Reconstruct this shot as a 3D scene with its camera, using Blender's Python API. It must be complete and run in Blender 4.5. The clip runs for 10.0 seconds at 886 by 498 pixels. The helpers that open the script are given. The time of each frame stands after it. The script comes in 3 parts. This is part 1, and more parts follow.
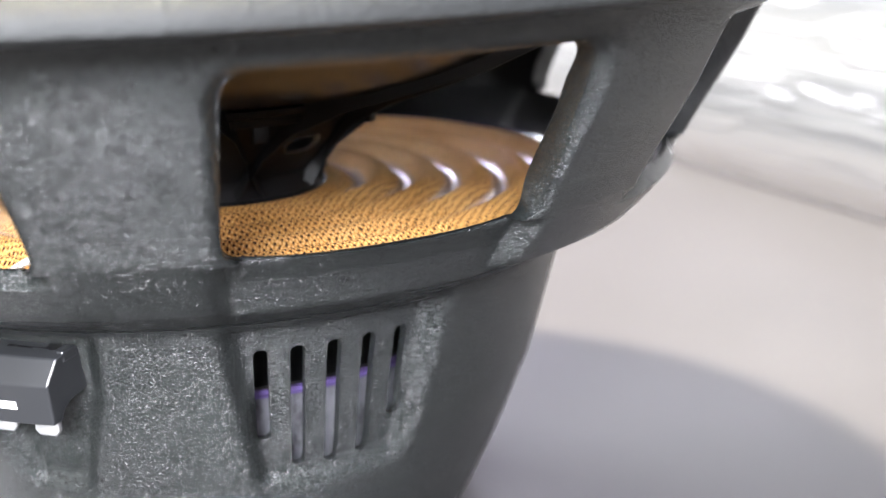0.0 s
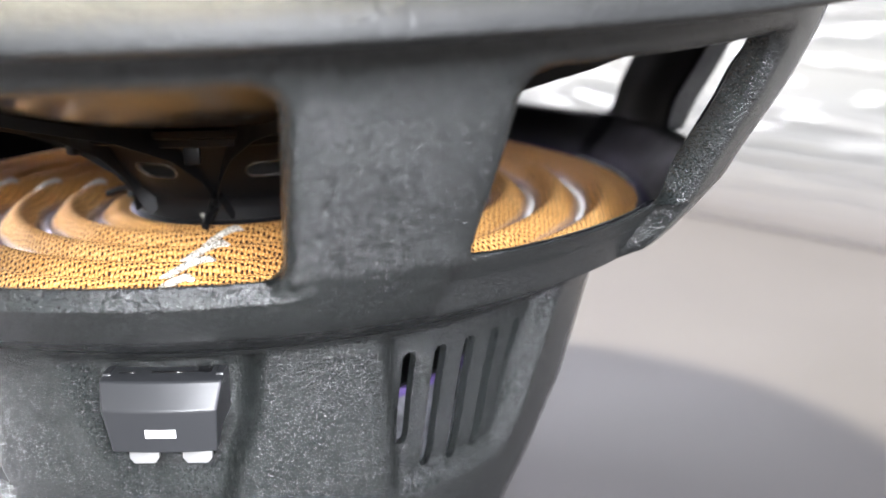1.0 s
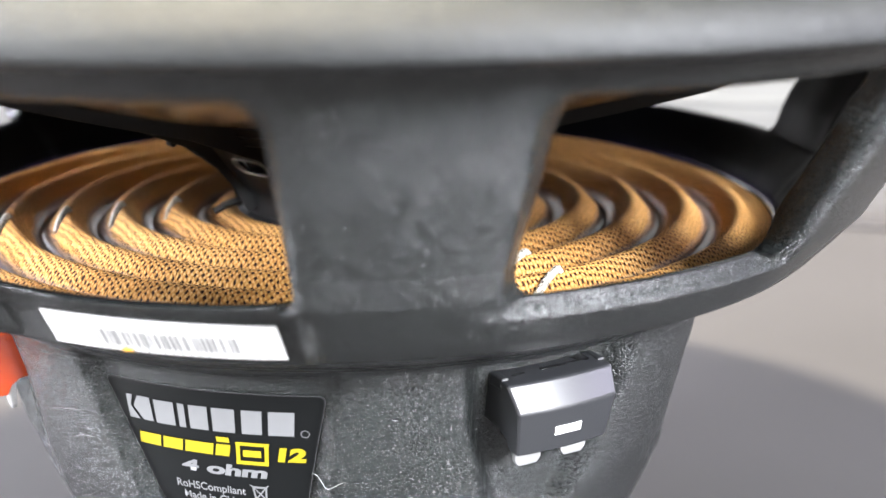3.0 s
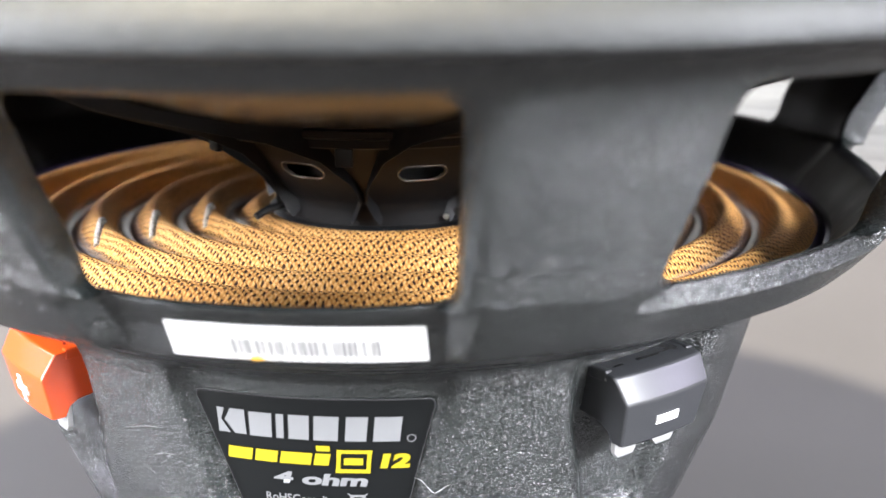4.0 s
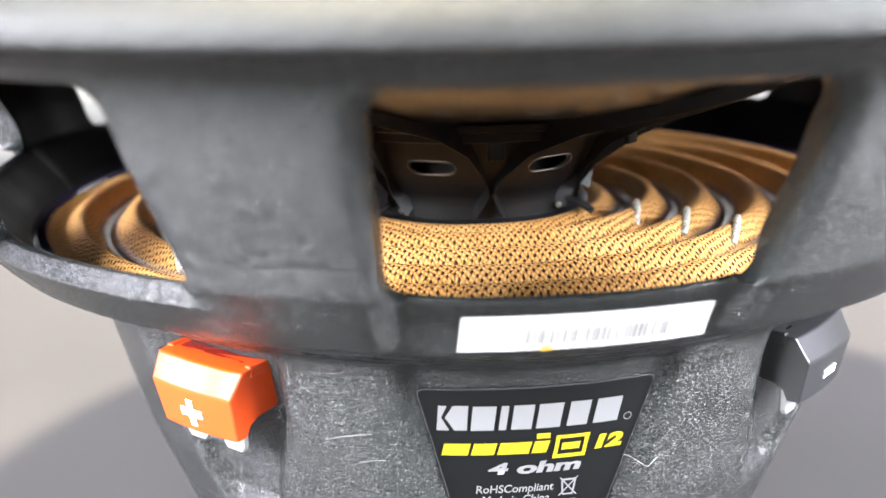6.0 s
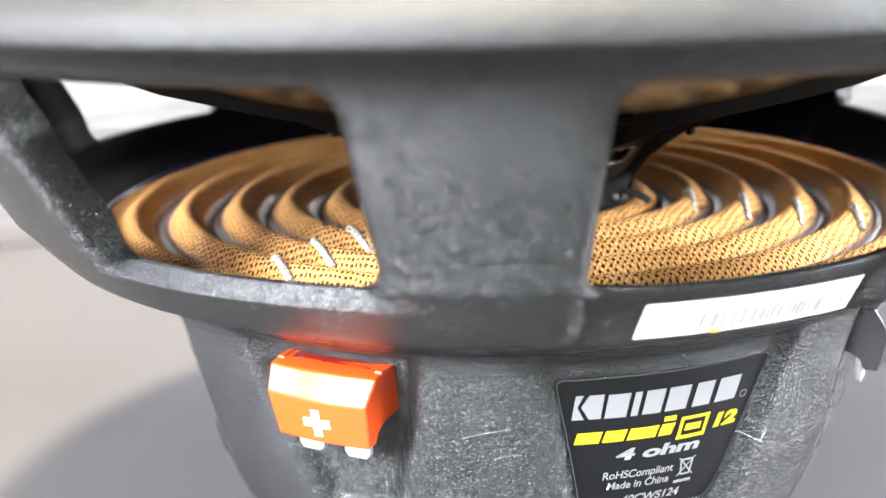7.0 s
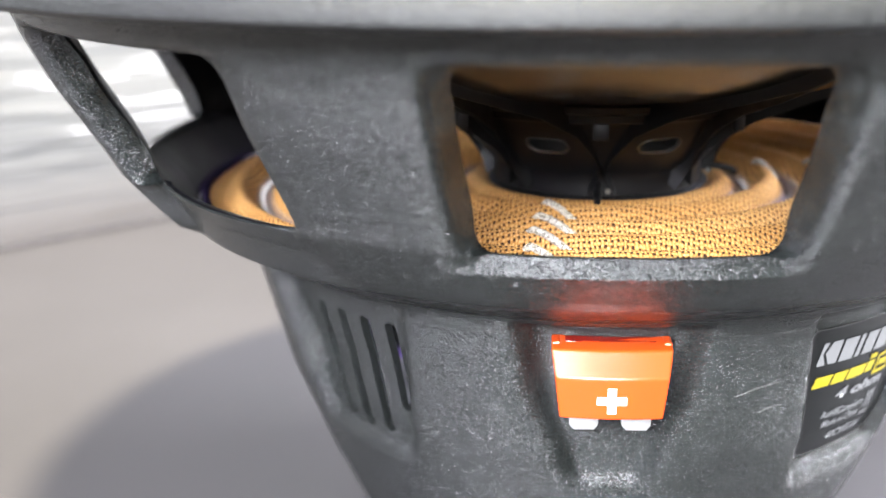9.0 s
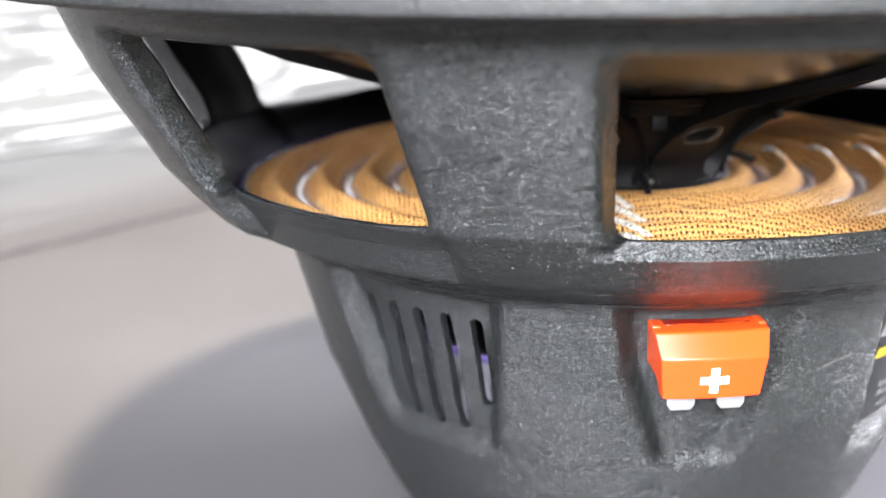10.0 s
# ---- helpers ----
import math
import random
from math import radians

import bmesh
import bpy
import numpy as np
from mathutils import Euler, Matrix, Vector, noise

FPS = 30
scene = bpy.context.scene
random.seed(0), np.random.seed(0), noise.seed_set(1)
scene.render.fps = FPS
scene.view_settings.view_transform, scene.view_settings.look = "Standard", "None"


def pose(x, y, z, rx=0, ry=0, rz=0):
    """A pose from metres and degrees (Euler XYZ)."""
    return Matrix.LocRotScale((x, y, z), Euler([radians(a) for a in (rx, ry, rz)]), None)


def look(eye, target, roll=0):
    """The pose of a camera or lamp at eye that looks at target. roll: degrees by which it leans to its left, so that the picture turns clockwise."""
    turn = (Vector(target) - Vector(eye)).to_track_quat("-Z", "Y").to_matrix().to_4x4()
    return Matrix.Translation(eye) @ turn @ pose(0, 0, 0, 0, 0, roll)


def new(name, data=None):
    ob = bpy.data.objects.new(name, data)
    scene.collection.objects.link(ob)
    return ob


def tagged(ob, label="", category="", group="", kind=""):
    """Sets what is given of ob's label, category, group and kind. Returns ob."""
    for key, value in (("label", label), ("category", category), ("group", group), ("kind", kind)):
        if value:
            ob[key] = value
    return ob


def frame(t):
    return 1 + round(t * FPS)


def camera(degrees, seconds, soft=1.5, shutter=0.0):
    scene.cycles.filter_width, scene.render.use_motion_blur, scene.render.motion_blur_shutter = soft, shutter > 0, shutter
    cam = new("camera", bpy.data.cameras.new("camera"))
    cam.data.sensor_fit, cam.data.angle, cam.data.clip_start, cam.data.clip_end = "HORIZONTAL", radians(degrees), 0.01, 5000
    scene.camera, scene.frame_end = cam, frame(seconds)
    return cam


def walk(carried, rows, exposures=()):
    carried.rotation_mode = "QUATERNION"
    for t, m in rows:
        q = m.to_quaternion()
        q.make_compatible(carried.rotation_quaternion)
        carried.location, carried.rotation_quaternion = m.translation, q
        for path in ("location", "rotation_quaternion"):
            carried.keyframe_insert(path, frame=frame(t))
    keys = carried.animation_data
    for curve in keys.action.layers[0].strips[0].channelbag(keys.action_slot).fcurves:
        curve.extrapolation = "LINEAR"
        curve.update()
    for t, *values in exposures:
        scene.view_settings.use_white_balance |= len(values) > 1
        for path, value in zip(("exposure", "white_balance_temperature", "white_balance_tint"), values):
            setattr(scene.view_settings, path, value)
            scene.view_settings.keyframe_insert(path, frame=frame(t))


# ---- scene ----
cam = camera(38.3, 10.0, soft=1.5)
cam.data.dof.use_dof = True
cam.data.dof.focus_distance = 0.246
cam.data.dof.aperture_fstop = 13.0
PATH = [
    (0, (0.31617, -0.08275, 0.16135), (-0.55867, 0.32028, -0.10738), -2.06),
    (0.3, (0.31689, -0.08088, 0.16145), (-0.56272, 0.31198, -0.10678), -1.79),
    (0.4, (0.31071, -0.09690, 0.16058), (-0.54691, 0.34365, -0.10476), -1.88),
    (0.5, (0.30208, -0.11929, 0.15937), (-0.52318, 0.38293, -0.09896), -1.92),
    (0.7, (0.27448, -0.16311, 0.15856), (-0.46511, 0.46081, -0.09389), -1.57),
    (0.8, (0.26792, -0.17110, 0.16052), (-0.45414, 0.47072, -0.09776), -1.72),
    (1, (0.26572, -0.17378, 0.16118), (-0.44934, 0.47495, -0.09928), -1.68),
    (1.2, (0.26325, -0.17643, 0.16140), (-0.44495, 0.47948, -0.09980), -1.58),
    (1.5, (0.25848, -0.18155, 0.16183), (-0.43618, 0.48813, -0.10079), -1.53),
    (1.7, (0.24360, -0.19628, 0.16249), (-0.40994, 0.51217, -0.10393), -1.54),
    (1.8, (0.23564, -0.20416, 0.16285), (-0.39426, 0.52505, -0.10449), -1.53),
    (2, (0.22131, -0.21835, 0.16349), (-0.36823, 0.54386, -0.10385), -1.46),
    (2.3, (0.19574, -0.23808, 0.16409), (-0.32219, 0.57427, -0.10392), -1.44),
    (2.5, (0.19290, -0.24027, 0.16416), (-0.31870, 0.57602, -0.10407), -1.54),
    (2.7, (0.17807, -0.24854, 0.16295), (-0.29363, 0.59219, -0.10290), -1.40),
    (2.8, (0.15474, -0.26155, 0.16105), (-0.25216, 0.61432, -0.09835), -0.94),
    (3, (0.09980, -0.28277, 0.16389), (-0.15501, 0.64490, -0.10907), -0.19),
    (3.1, (0.08488, -0.28895, 0.16051), (-0.12805, 0.65407, -0.09515), 0.09),
    (3.2, (0.08296, -0.28975, 0.16008), (-0.12451, 0.65511, -0.09330), 0.02),
    (4.3, (0.04160, -0.29230, 0.16199), (-0.06029, 0.66505, -0.10836), -0.52),
    (4.5, (0.04006, -0.29365, 0.16222), (-0.06017, 0.66405, -0.10755), -0.68),
    (4.7, (0.03053, -0.29450, 0.16215), (-0.04730, 0.66533, -0.10743), -0.86),
    (4.8, (0.02078, -0.29537, 0.16208), (-0.02921, 0.66641, -0.10715), -0.94),
    (5, (0.00222, -0.29702, 0.16195), (0.00245, 0.66634, -0.10626), -1.01),
    (5.2, (-0.01508, -0.29657, 0.16185), (0.02963, 0.66540, -0.10762), -1.13),
    (5.3, (-0.02418, -0.29633, 0.16180), (0.04390, 0.66421, -0.10788), -1.14),
    (5.5, (-0.03578, -0.29603, 0.16174), (0.06230, 0.66203, -0.10752), -1.21),
    (5.7, (-0.03884, -0.29576, 0.16170), (0.06708, 0.66139, -0.10782), -1.24),
    (6.8, (-0.08399, -0.29001, 0.16105), (0.13995, 0.64801, -0.10345), -1.39),
    (7, (-0.10481, -0.28501, 0.16179), (0.17395, 0.63744, -0.10538), -1.70),
    (7.2, (-0.12692, -0.27848, 0.16138), (0.20917, 0.62478, -0.10539), -1.60),
    (7.3, (-0.13443, -0.27626, 0.16125), (0.21964, 0.62030, -0.10489), -1.66),
    (7.5, (-0.13753, -0.27534, 0.16119), (0.22437, 0.61823, -0.10445), -1.79),
    (7.7, (-0.15485, -0.27047, 0.16080), (0.25091, 0.60590, -0.09869), -1.96),
    (7.8, (-0.17742, -0.25742, 0.16219), (0.28895, 0.58550, -0.10609), -1.63),
    (7.9, (-0.20049, -0.24409, 0.16361), (0.32570, 0.56072, -0.11099), -0.96),
    (8, (-0.21077, -0.23815, 0.16424), (0.34186, 0.54807, -0.11227), -1.25),
    (8.2, (-0.21407, -0.23554, 0.16443), (0.34791, 0.54357, -0.11333), -1.02),
    (8.5, (-0.21796, -0.23247, 0.16466), (0.35411, 0.53892, -0.11408), -1.13),
    (8.8, (-0.22456, -0.22763, 0.16389), (0.36683, 0.52990, -0.11253), -0.74),
    (9, (-0.23750, -0.21813, 0.16239), (0.38583, 0.51524, -0.10892), -0.73),
    (9.2, (-0.25056, -0.20649, 0.16214), (0.40766, 0.49570, -0.10927), -0.80),
    (9.3, (-0.25611, -0.20154, 0.16203), (0.41544, 0.48814, -0.10880), -0.96),
    (9.5, (-0.26874, -0.19029, 0.16179), (0.43347, 0.46875, -0.10761), -0.98),
    (9.7, (-0.27581, -0.18394, 0.16142), (0.44140, 0.45938, -0.10645), -1.14),
    (10, (-0.28065, -0.17959, 0.16117), (0.44888, 0.45032, -0.10528), -1.11),
]
walk(cam, [(t, look(eye, target, roll)) for t, eye, target, roll in PATH],
     [(0, 0.15), (1.0, 0.08), (2.0, 0.06), (2.5, -0.06), (3.0, 0.06), (4.0, 0.14), (5.0, 0.24), (6.0, 0.35), (7.0, 0.42), (7.5, 0.25), (8.0, 0.05), (10.0, 0.0)])

# ---- world and light ----
world = bpy.data.worlds.new("world")
scene.world = world
world.use_nodes = True
wn = world.node_tree.nodes
sky = wn.new("ShaderNodeTexSky")
sky.sky_type = "NISHITA"
sky.sun_disc = False
sky.sun_elevation, sky.sun_rotation = radians(40), radians(150)
wn["Background"].inputs["Strength"].default_value = 0.1
world.node_tree.links.new(sky.outputs[0], wn["Background"].inputs[0])
scene.view_settings.exposure = 0.0


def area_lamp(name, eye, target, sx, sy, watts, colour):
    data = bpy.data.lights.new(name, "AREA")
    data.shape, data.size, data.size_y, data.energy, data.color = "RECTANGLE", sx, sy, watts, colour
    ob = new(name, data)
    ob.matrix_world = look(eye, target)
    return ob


area_lamp("ceiling_lamp", (-0.42, -0.26, 2.9), (0, 0, 0), 0.27, 0.27, 370, (1.0, 0.89, 0.68))
# unseen front panels placed from highlights; side lamps are added violet fill for shade
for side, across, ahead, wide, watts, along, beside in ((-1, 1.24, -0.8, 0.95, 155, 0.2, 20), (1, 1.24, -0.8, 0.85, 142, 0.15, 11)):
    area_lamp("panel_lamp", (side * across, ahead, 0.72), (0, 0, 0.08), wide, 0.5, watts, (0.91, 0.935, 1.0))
    area_lamp("side_fill", (side * 1.5, along, 0.73), (0, 0, 0.08), 0.5, 0.5, beside, (0.78, 0.73, 1.0))


# ---- materials ----
def mat(name, base, rough=0.5, metal=0.0, coat=0.0, coat_rough=0.1, spec=0.5):
    m = bpy.data.materials.new(name)
    m.use_nodes = True
    b = m.node_tree.nodes["Principled BSDF"]
    b.inputs["Base Color"].default_value = (*base, 1)
    b.inputs["Roughness"].default_value = rough
    b.inputs["Metallic"].default_value = metal
    b.inputs["Coat Weight"].default_value = coat
    b.inputs["Coat Roughness"].default_value = coat_rough
    b.inputs["Specular IOR Level"].default_value = spec
    return m


class Graph:
    """Short calls for a material's nodes."""

    def __init__(self, m):
        self.tree = m.node_tree
        self.bsdf = m.node_tree.nodes["Principled BSDF"]

    def put(self, sock, v):
        if isinstance(v, bpy.types.NodeSocket):
            self.tree.links.new(v, sock)
        else:
            sock.default_value = v

    def node(self, kind, **ins):
        n = self.tree.nodes.new(kind)
        for k, v in ins.items():
            self.put(n.inputs[k.replace("_", " ")], v)
        return n

    def math(self, op, a, b=0.0):
        n = self.tree.nodes.new("ShaderNodeMath")
        n.operation = op
        self.put(n.inputs[0], a)
        self.put(n.inputs[1], b)
        return n.outputs[0]

    def coords(self, sx=1, sy=1, sz=1, rz=0):
        c = self.tree.nodes.new("ShaderNodeTexCoord")
        m = self.node("ShaderNodeMapping", Vector=c.outputs["Object"])
        m.inputs["Scale"].default_value = (sx, sy, sz)
        m.inputs["Rotation"].default_value = (0, 0, radians(rz))
        return m.outputs[0]

    def noise(self, vec, scale, detail=2.0, rough=0.5):
        return self.node("ShaderNodeTexNoise", Vector=vec, Scale=scale, Detail=detail, Roughness=rough).outputs[0]

    def ramp(self, fac, *stops):
        n = self.node("ShaderNodeValToRGB", Fac=fac)
        e = n.color_ramp.elements
        while len(e) < len(stops):
            e.new(0.5)
        for el, (p, c) in zip(e, stops):
            el.position = p
            el.color = (*c, 1) if isinstance(c, tuple) else (c, c, c, 1)
        return n.outputs[0]

    def bump(self, height, distance, strength=1.0, normal=None):
        n = self.node("ShaderNodeBump", Height=height, Strength=strength, Distance=distance)
        if normal is not None:
            self.put(n.inputs["Normal"], normal)
        return n.outputs[0]


# wrinkle-coat black paint of the cast basket: fine ripples that run round the casting
M_COAT = mat("wrinkle_coat_black", (0.012, 0.013, 0.013), 0.3, spec=0.55)
g = Graph(M_COAT)
v = g.coords()
bend = g.node("ShaderNodeVectorMath", **{})
bend.operation = "ADD"
g.put(bend.inputs[0], g.coords(1, 1, 2.7))
soft = g.node("ShaderNodeTexNoise", Vector=v, Scale=420.0, Detail=1.0).outputs[1]
shift = g.node("ShaderNodeVectorMath", **{})
shift.operation = "SCALE"
g.put(shift.inputs[0], soft)
shift.inputs["Scale"].default_value = 0.0009
g.put(bend.inputs[1], shift.outputs[0])
ripple = g.noise(bend.outputs[0], 1100, 1.5, 0.5)
ridge = g.math("SUBTRACT", 1.0, g.math("ABSOLUTE", g.math("MULTIPLY", g.math("SUBTRACT", ripple, 0.5), 3.2)))
speck = g.noise(v, 2600, 1.0)
blot = g.noise(v, 60, 3.0, 0.55)
# ripple crests paler than hollows: their glints put into the base colour
crest = g.math("ADD", g.math("MULTIPLY", g.math("ADD", ridge, g.math("MULTIPLY", speck, 0.5)), 0.8), g.math("MULTIPLY", blot, 0.2))
g.put(g.bsdf.inputs["Base Color"], g.ramp(crest, (0.45, (0.0035, 0.004, 0.004)), (0.85, (0.0082, 0.0094, 0.0092)), (0.96, (0.016, 0.0183, 0.018))))
# the relief breaks up reflections at a flat angle
graze = g.node("ShaderNodeLayerWeight", Blend=0.5).outputs["Facing"]
g.put(g.bsdf.inputs["Roughness"], g.math("ADD", g.ramp(blot, (0.3, 0.15), (0.7, 0.115)), g.math("MULTIPLY", g.math("POWER", graze, 3.0), 0.18)))
# the paint has levelled out on flat tops
up = g.node("ShaderNodeSeparateXYZ", Vector=g.tree.nodes.new("ShaderNodeNewGeometry").outputs["Normal"]).outputs[2]
level = g.ramp(up, (0.2, 1.0), (0.55, 0.3))
g.put(g.bsdf.inputs["Normal"], g.bump(g.math("MULTIPLY", g.math("ADD", ridge, g.math("MULTIPLY", speck, 0.6)), level), 0.0003, 1.0))

# the same paint, rubbed smoother on the rim
M_RIM = mat("rubbed_black_paint", (0.01, 0.011, 0.011), 0.5, spec=0.42)
g = Graph(M_RIM)
v = g.coords()
g.put(g.bsdf.inputs["Base Color"], g.ramp(g.noise(v, 70, 4.0, 0.6), (0.3, (0.008, 0.009, 0.009)), (0.75, (0.016, 0.0175, 0.0175))))
g.put(g.bsdf.inputs["Roughness"], g.ramp(g.noise(v, 35, 3.0), (0.3, 0.46), (0.7, 0.58)))
g.put(g.bsdf.inputs["Normal"], g.bump(g.noise(g.coords(1, 1, 2.0), 900, 2.0), 0.0004, 1.0))

# smoother inside of the basket, its unlit look put into a blacker colour
M_INNER = mat("satin_shaded_black", (0.003, 0.003, 0.004), 0.4, spec=0.08)
g = Graph(M_INNER)
g.put(g.bsdf.inputs["Roughness"], g.ramp(g.noise(g.coords(), 90, 4.0), (0.3, 0.34), (0.7, 0.48)))

# woven resin cloth of the spider: threads run at 45 degrees to the label's side
M_CLOTH = mat("woven_tan_cloth", (0.5, 0.25, 0.07), 0.75, spec=0.25)
g = Graph(M_CLOTH)
v = g.coords(1, 1, 1, 45)
wob = g.noise(v, 330, 2.0)
sep = g.node("ShaderNodeSeparateXYZ", Vector=v)
PITCH = 0.00112
wob2 = g.noise(g.coords(1, 1, 1, 20), 330, 2.0)
su = g.math("SINE", g.math("MULTIPLY", g.math("ADD", sep.outputs[0], g.math("MULTIPLY", wob, 0.0014)), math.pi / PITCH))
sv = g.math("SINE", g.math("MULTIPLY", g.math("ADD", sep.outputs[1], g.math("MULTIPLY", wob2, 0.0014)), math.pi / PITCH))
over = g.math("MULTIPLY", su, sv)
au, av = g.math("ABSOLUTE", su), g.math("ABSOLUTE", sv)
thread = g.math("MAXIMUM", au, av)
hole = g.ramp(thread, (0.52, 0.0), (0.86, 1.0))
weave = g.math("MULTIPLY", over, g.math("SUBTRACT", au, av))
height = g.math("ADD", hole, weave)
tone = g.noise(v, 45, 3.0, 0.6)
fibre = g.noise(v, 2600, 2.0)
lift = g.math("ADD", g.math("MULTIPLY", weave, 0.8), g.math("MULTIPLY", g.math("ADD", fibre, tone), 0.5))
# thread tops paler, gaps darker: the weave's highlights and shade put into the colour
tan = g.ramp(lift, (0.1, (0.25, 0.1, 0.02)), (0.5, (0.56, 0.275, 0.072)), (0.95, (0.82, 0.54, 0.25)))
mix = g.node("ShaderNodeMix")
mix.data_type, mix.blend_type = "RGBA", "MULTIPLY"
mix.inputs[0].default_value = 1.0
g.put(mix.inputs[6], tan)
g.put(mix.inputs[7], g.ramp(hole, (0.0, (0.06, 0.035, 0.02)), (0.8, (1.0, 1.0, 1.0))))
# troughs: glossy varnish, with its pale violet-grey sheen also put into the colour
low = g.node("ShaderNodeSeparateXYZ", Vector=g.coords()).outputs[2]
trough_sheen = g.ramp(g.math("ADD", g.math("MULTIPLY", g.math("SUBTRACT", low, 0.0884), 165.0), g.math("MULTIPLY", g.noise(v, 120, 2.0), 0.2)), (0.16, 1.0), (0.4, 0.0))
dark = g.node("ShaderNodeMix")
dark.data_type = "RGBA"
g.put(dark.inputs[0], g.math("MULTIPLY", trough_sheen, 0.85))
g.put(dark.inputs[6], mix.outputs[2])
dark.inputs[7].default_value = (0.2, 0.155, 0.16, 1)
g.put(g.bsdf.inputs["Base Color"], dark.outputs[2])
g.put(g.bsdf.inputs["Coat Weight"], g.ramp(trough_sheen, (0.0, 0.02), (1.0, 1.0)))
g.put(g.bsdf.inputs["Coat Roughness"], g.ramp(trough_sheen, (0.0, 0.35), (1.0, 0.2)))
flat = g.math("MULTIPLY", g.math("ADD", height, g.math("MULTIPLY", fibre, 0.4)), g.math("SUBTRACT", 1.0, g.math("MULTIPLY", trough_sheen, 0.75)))
g.put(g.bsdf.inputs["Normal"], g.bump(flat, 0.0004, 1.0))

M_CONE = mat("glossy_black_cone", (0.01, 0.01, 0.011), 0.16, spec=0.27)
g = Graph(M_CONE)
g.put(g.bsdf.inputs["Roughness"], g.ramp(g.noise(g.coords(), 40, 4.0), (0.3, 0.16), (0.7, 0.27)))
M_PLASTIC = mat("black_plastic", (0.006, 0.006, 0.0065), 0.3, spec=0.3)
g = Graph(M_PLASTIC)
g.put(g.bsdf.inputs["Roughness"], g.ramp(g.noise(g.coords(), 150, 4.0), (0.3, 0.36), (0.7, 0.5)))
M_GLOSS = mat("glossy_black_plastic", (0.006, 0.006, 0.0065), 0.1)
M_GREY = mat("satin_dark_grey_plastic", (0.022, 0.023, 0.025), 0.3)
M_DEEPRED = mat("glossy_deep_red_plastic", (0.2, 0.008, 0.003), 0.1)
M_RED = mat("orange_red_plastic", (0.62, 0.066, 0.008), 0.24)
for m in (M_GREY, M_RED):
    g = Graph(m)
    g.put(g.bsdf.inputs["Normal"], g.bump(g.noise(g.coords(), 1500, 2.0), 0.00003, 0.5))
M_MAGNET = mat("grey_ferrite", (0.3, 0.3, 0.32), 0.5)
g = Graph(M_MAGNET)
g.put(g.bsdf.inputs["Base Color"], g.ramp(g.noise(g.coords(1, 1, 0.6), 210, 4.0, 0.7), (0.36, (0.07, 0.07, 0.074)), (0.5, (0.2, 0.2, 0.217)), (0.7, (0.27, 0.27, 0.29))))
M_FORMER = mat("dull_aluminium", (0.62, 0.61, 0.59), 0.35, 1.0)
M_TIN = mat("tinned_brass", (0.3, 0.3, 0.295), 0.45, 0.4)
M_WHITE = mat("white_print", (0.8, 0.8, 0.8), 0.5)
M_LINT = mat("white_lint", (0.4, 0.4, 0.4), 0.7)
M_YELLOW = mat("yellow_print", (0.3, 0.245, 0.006), 0.5)
M_SILVERINK = mat("silver_print", (0.16, 0.163, 0.167), 0.45)
M_LABEL = mat("black_label_film", (0.006, 0.0066, 0.0067), 0.3, spec=0.16)
M_EDGE = mat("clear_film_edge", (0.07, 0.07, 0.073), 0.25)
M_PAPER = mat("white_label_paper", (0.8, 0.8, 0.79), 0.55)
M_INK = mat("grey_black_ink", (0.24, 0.24, 0.24), 0.6)
M_LEAD = mat("braided_silver_lead", (0.58, 0.55, 0.48), 0.42, 0.35)
g = Graph(M_LEAD)
g.put(g.bsdf.inputs["Base Color"], g.ramp(g.noise(g.coords(), 2100, 1.0), (0.38, (0.2, 0.18, 0.15)), (0.56, (0.66, 0.64, 0.58))))
g.put(g.bsdf.inputs["Normal"], g.bump(g.noise(g.coords(), 2600, 1.0), 0.0005, 1.0))
M_PURPLE = mat("violet_coated_plate", (0.15, 0.1, 0.3), 0.35)
M_BEAD = mat("dark_violet_glue", (0.02, 0.012, 0.05), 0.12)
M_DAB = mat("pale_glue", (0.2, 0.19, 0.16), 0.4)

M_TABLE = mat("grey_beige_table", (0.22, 0.21, 0.2), 0.55)
g = Graph(M_TABLE)
v = g.coords()
g.put(g.bsdf.inputs["Base Color"], g.ramp(g.noise(v, 9, 4.0, 0.6), (0.3, (0.0468, 0.0445, 0.0465)), (0.7, (0.0548, 0.052, 0.0543))))
g.put(g.bsdf.inputs["Normal"], g.bump(g.noise(v, 900, 2.0), 0.0001, 0.4))
M_FILM = mat("crumpled_white_film", (0.075, 0.075, 0.0745), 0.13, spec=0.55)
g = Graph(M_FILM)
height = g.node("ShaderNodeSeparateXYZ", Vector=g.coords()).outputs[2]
# base colour by height: the table's tone at the foot, paler above
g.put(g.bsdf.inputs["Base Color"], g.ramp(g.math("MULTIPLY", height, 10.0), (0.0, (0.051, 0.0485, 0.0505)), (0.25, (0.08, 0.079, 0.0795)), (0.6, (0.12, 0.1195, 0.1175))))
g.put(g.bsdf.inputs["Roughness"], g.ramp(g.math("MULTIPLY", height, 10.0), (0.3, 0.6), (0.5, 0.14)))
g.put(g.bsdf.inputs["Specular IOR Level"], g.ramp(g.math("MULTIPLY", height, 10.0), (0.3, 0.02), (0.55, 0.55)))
crease = g.math("MULTIPLY", g.math("SUBTRACT", g.noise(g.coords(0.24, 1, 2.9), 23, 2.5, 0.5), 0.5), 12.5)
fold = g.math("MAXIMUM", g.math("SUBTRACT", 1.0, g.math("MULTIPLY", crease, crease)), 0.0)
fold = g.math("MULTIPLY", g.math("MULTIPLY", fold, fold), g.noise(g.coords(0.5, 1, 1), 17, 1.0))
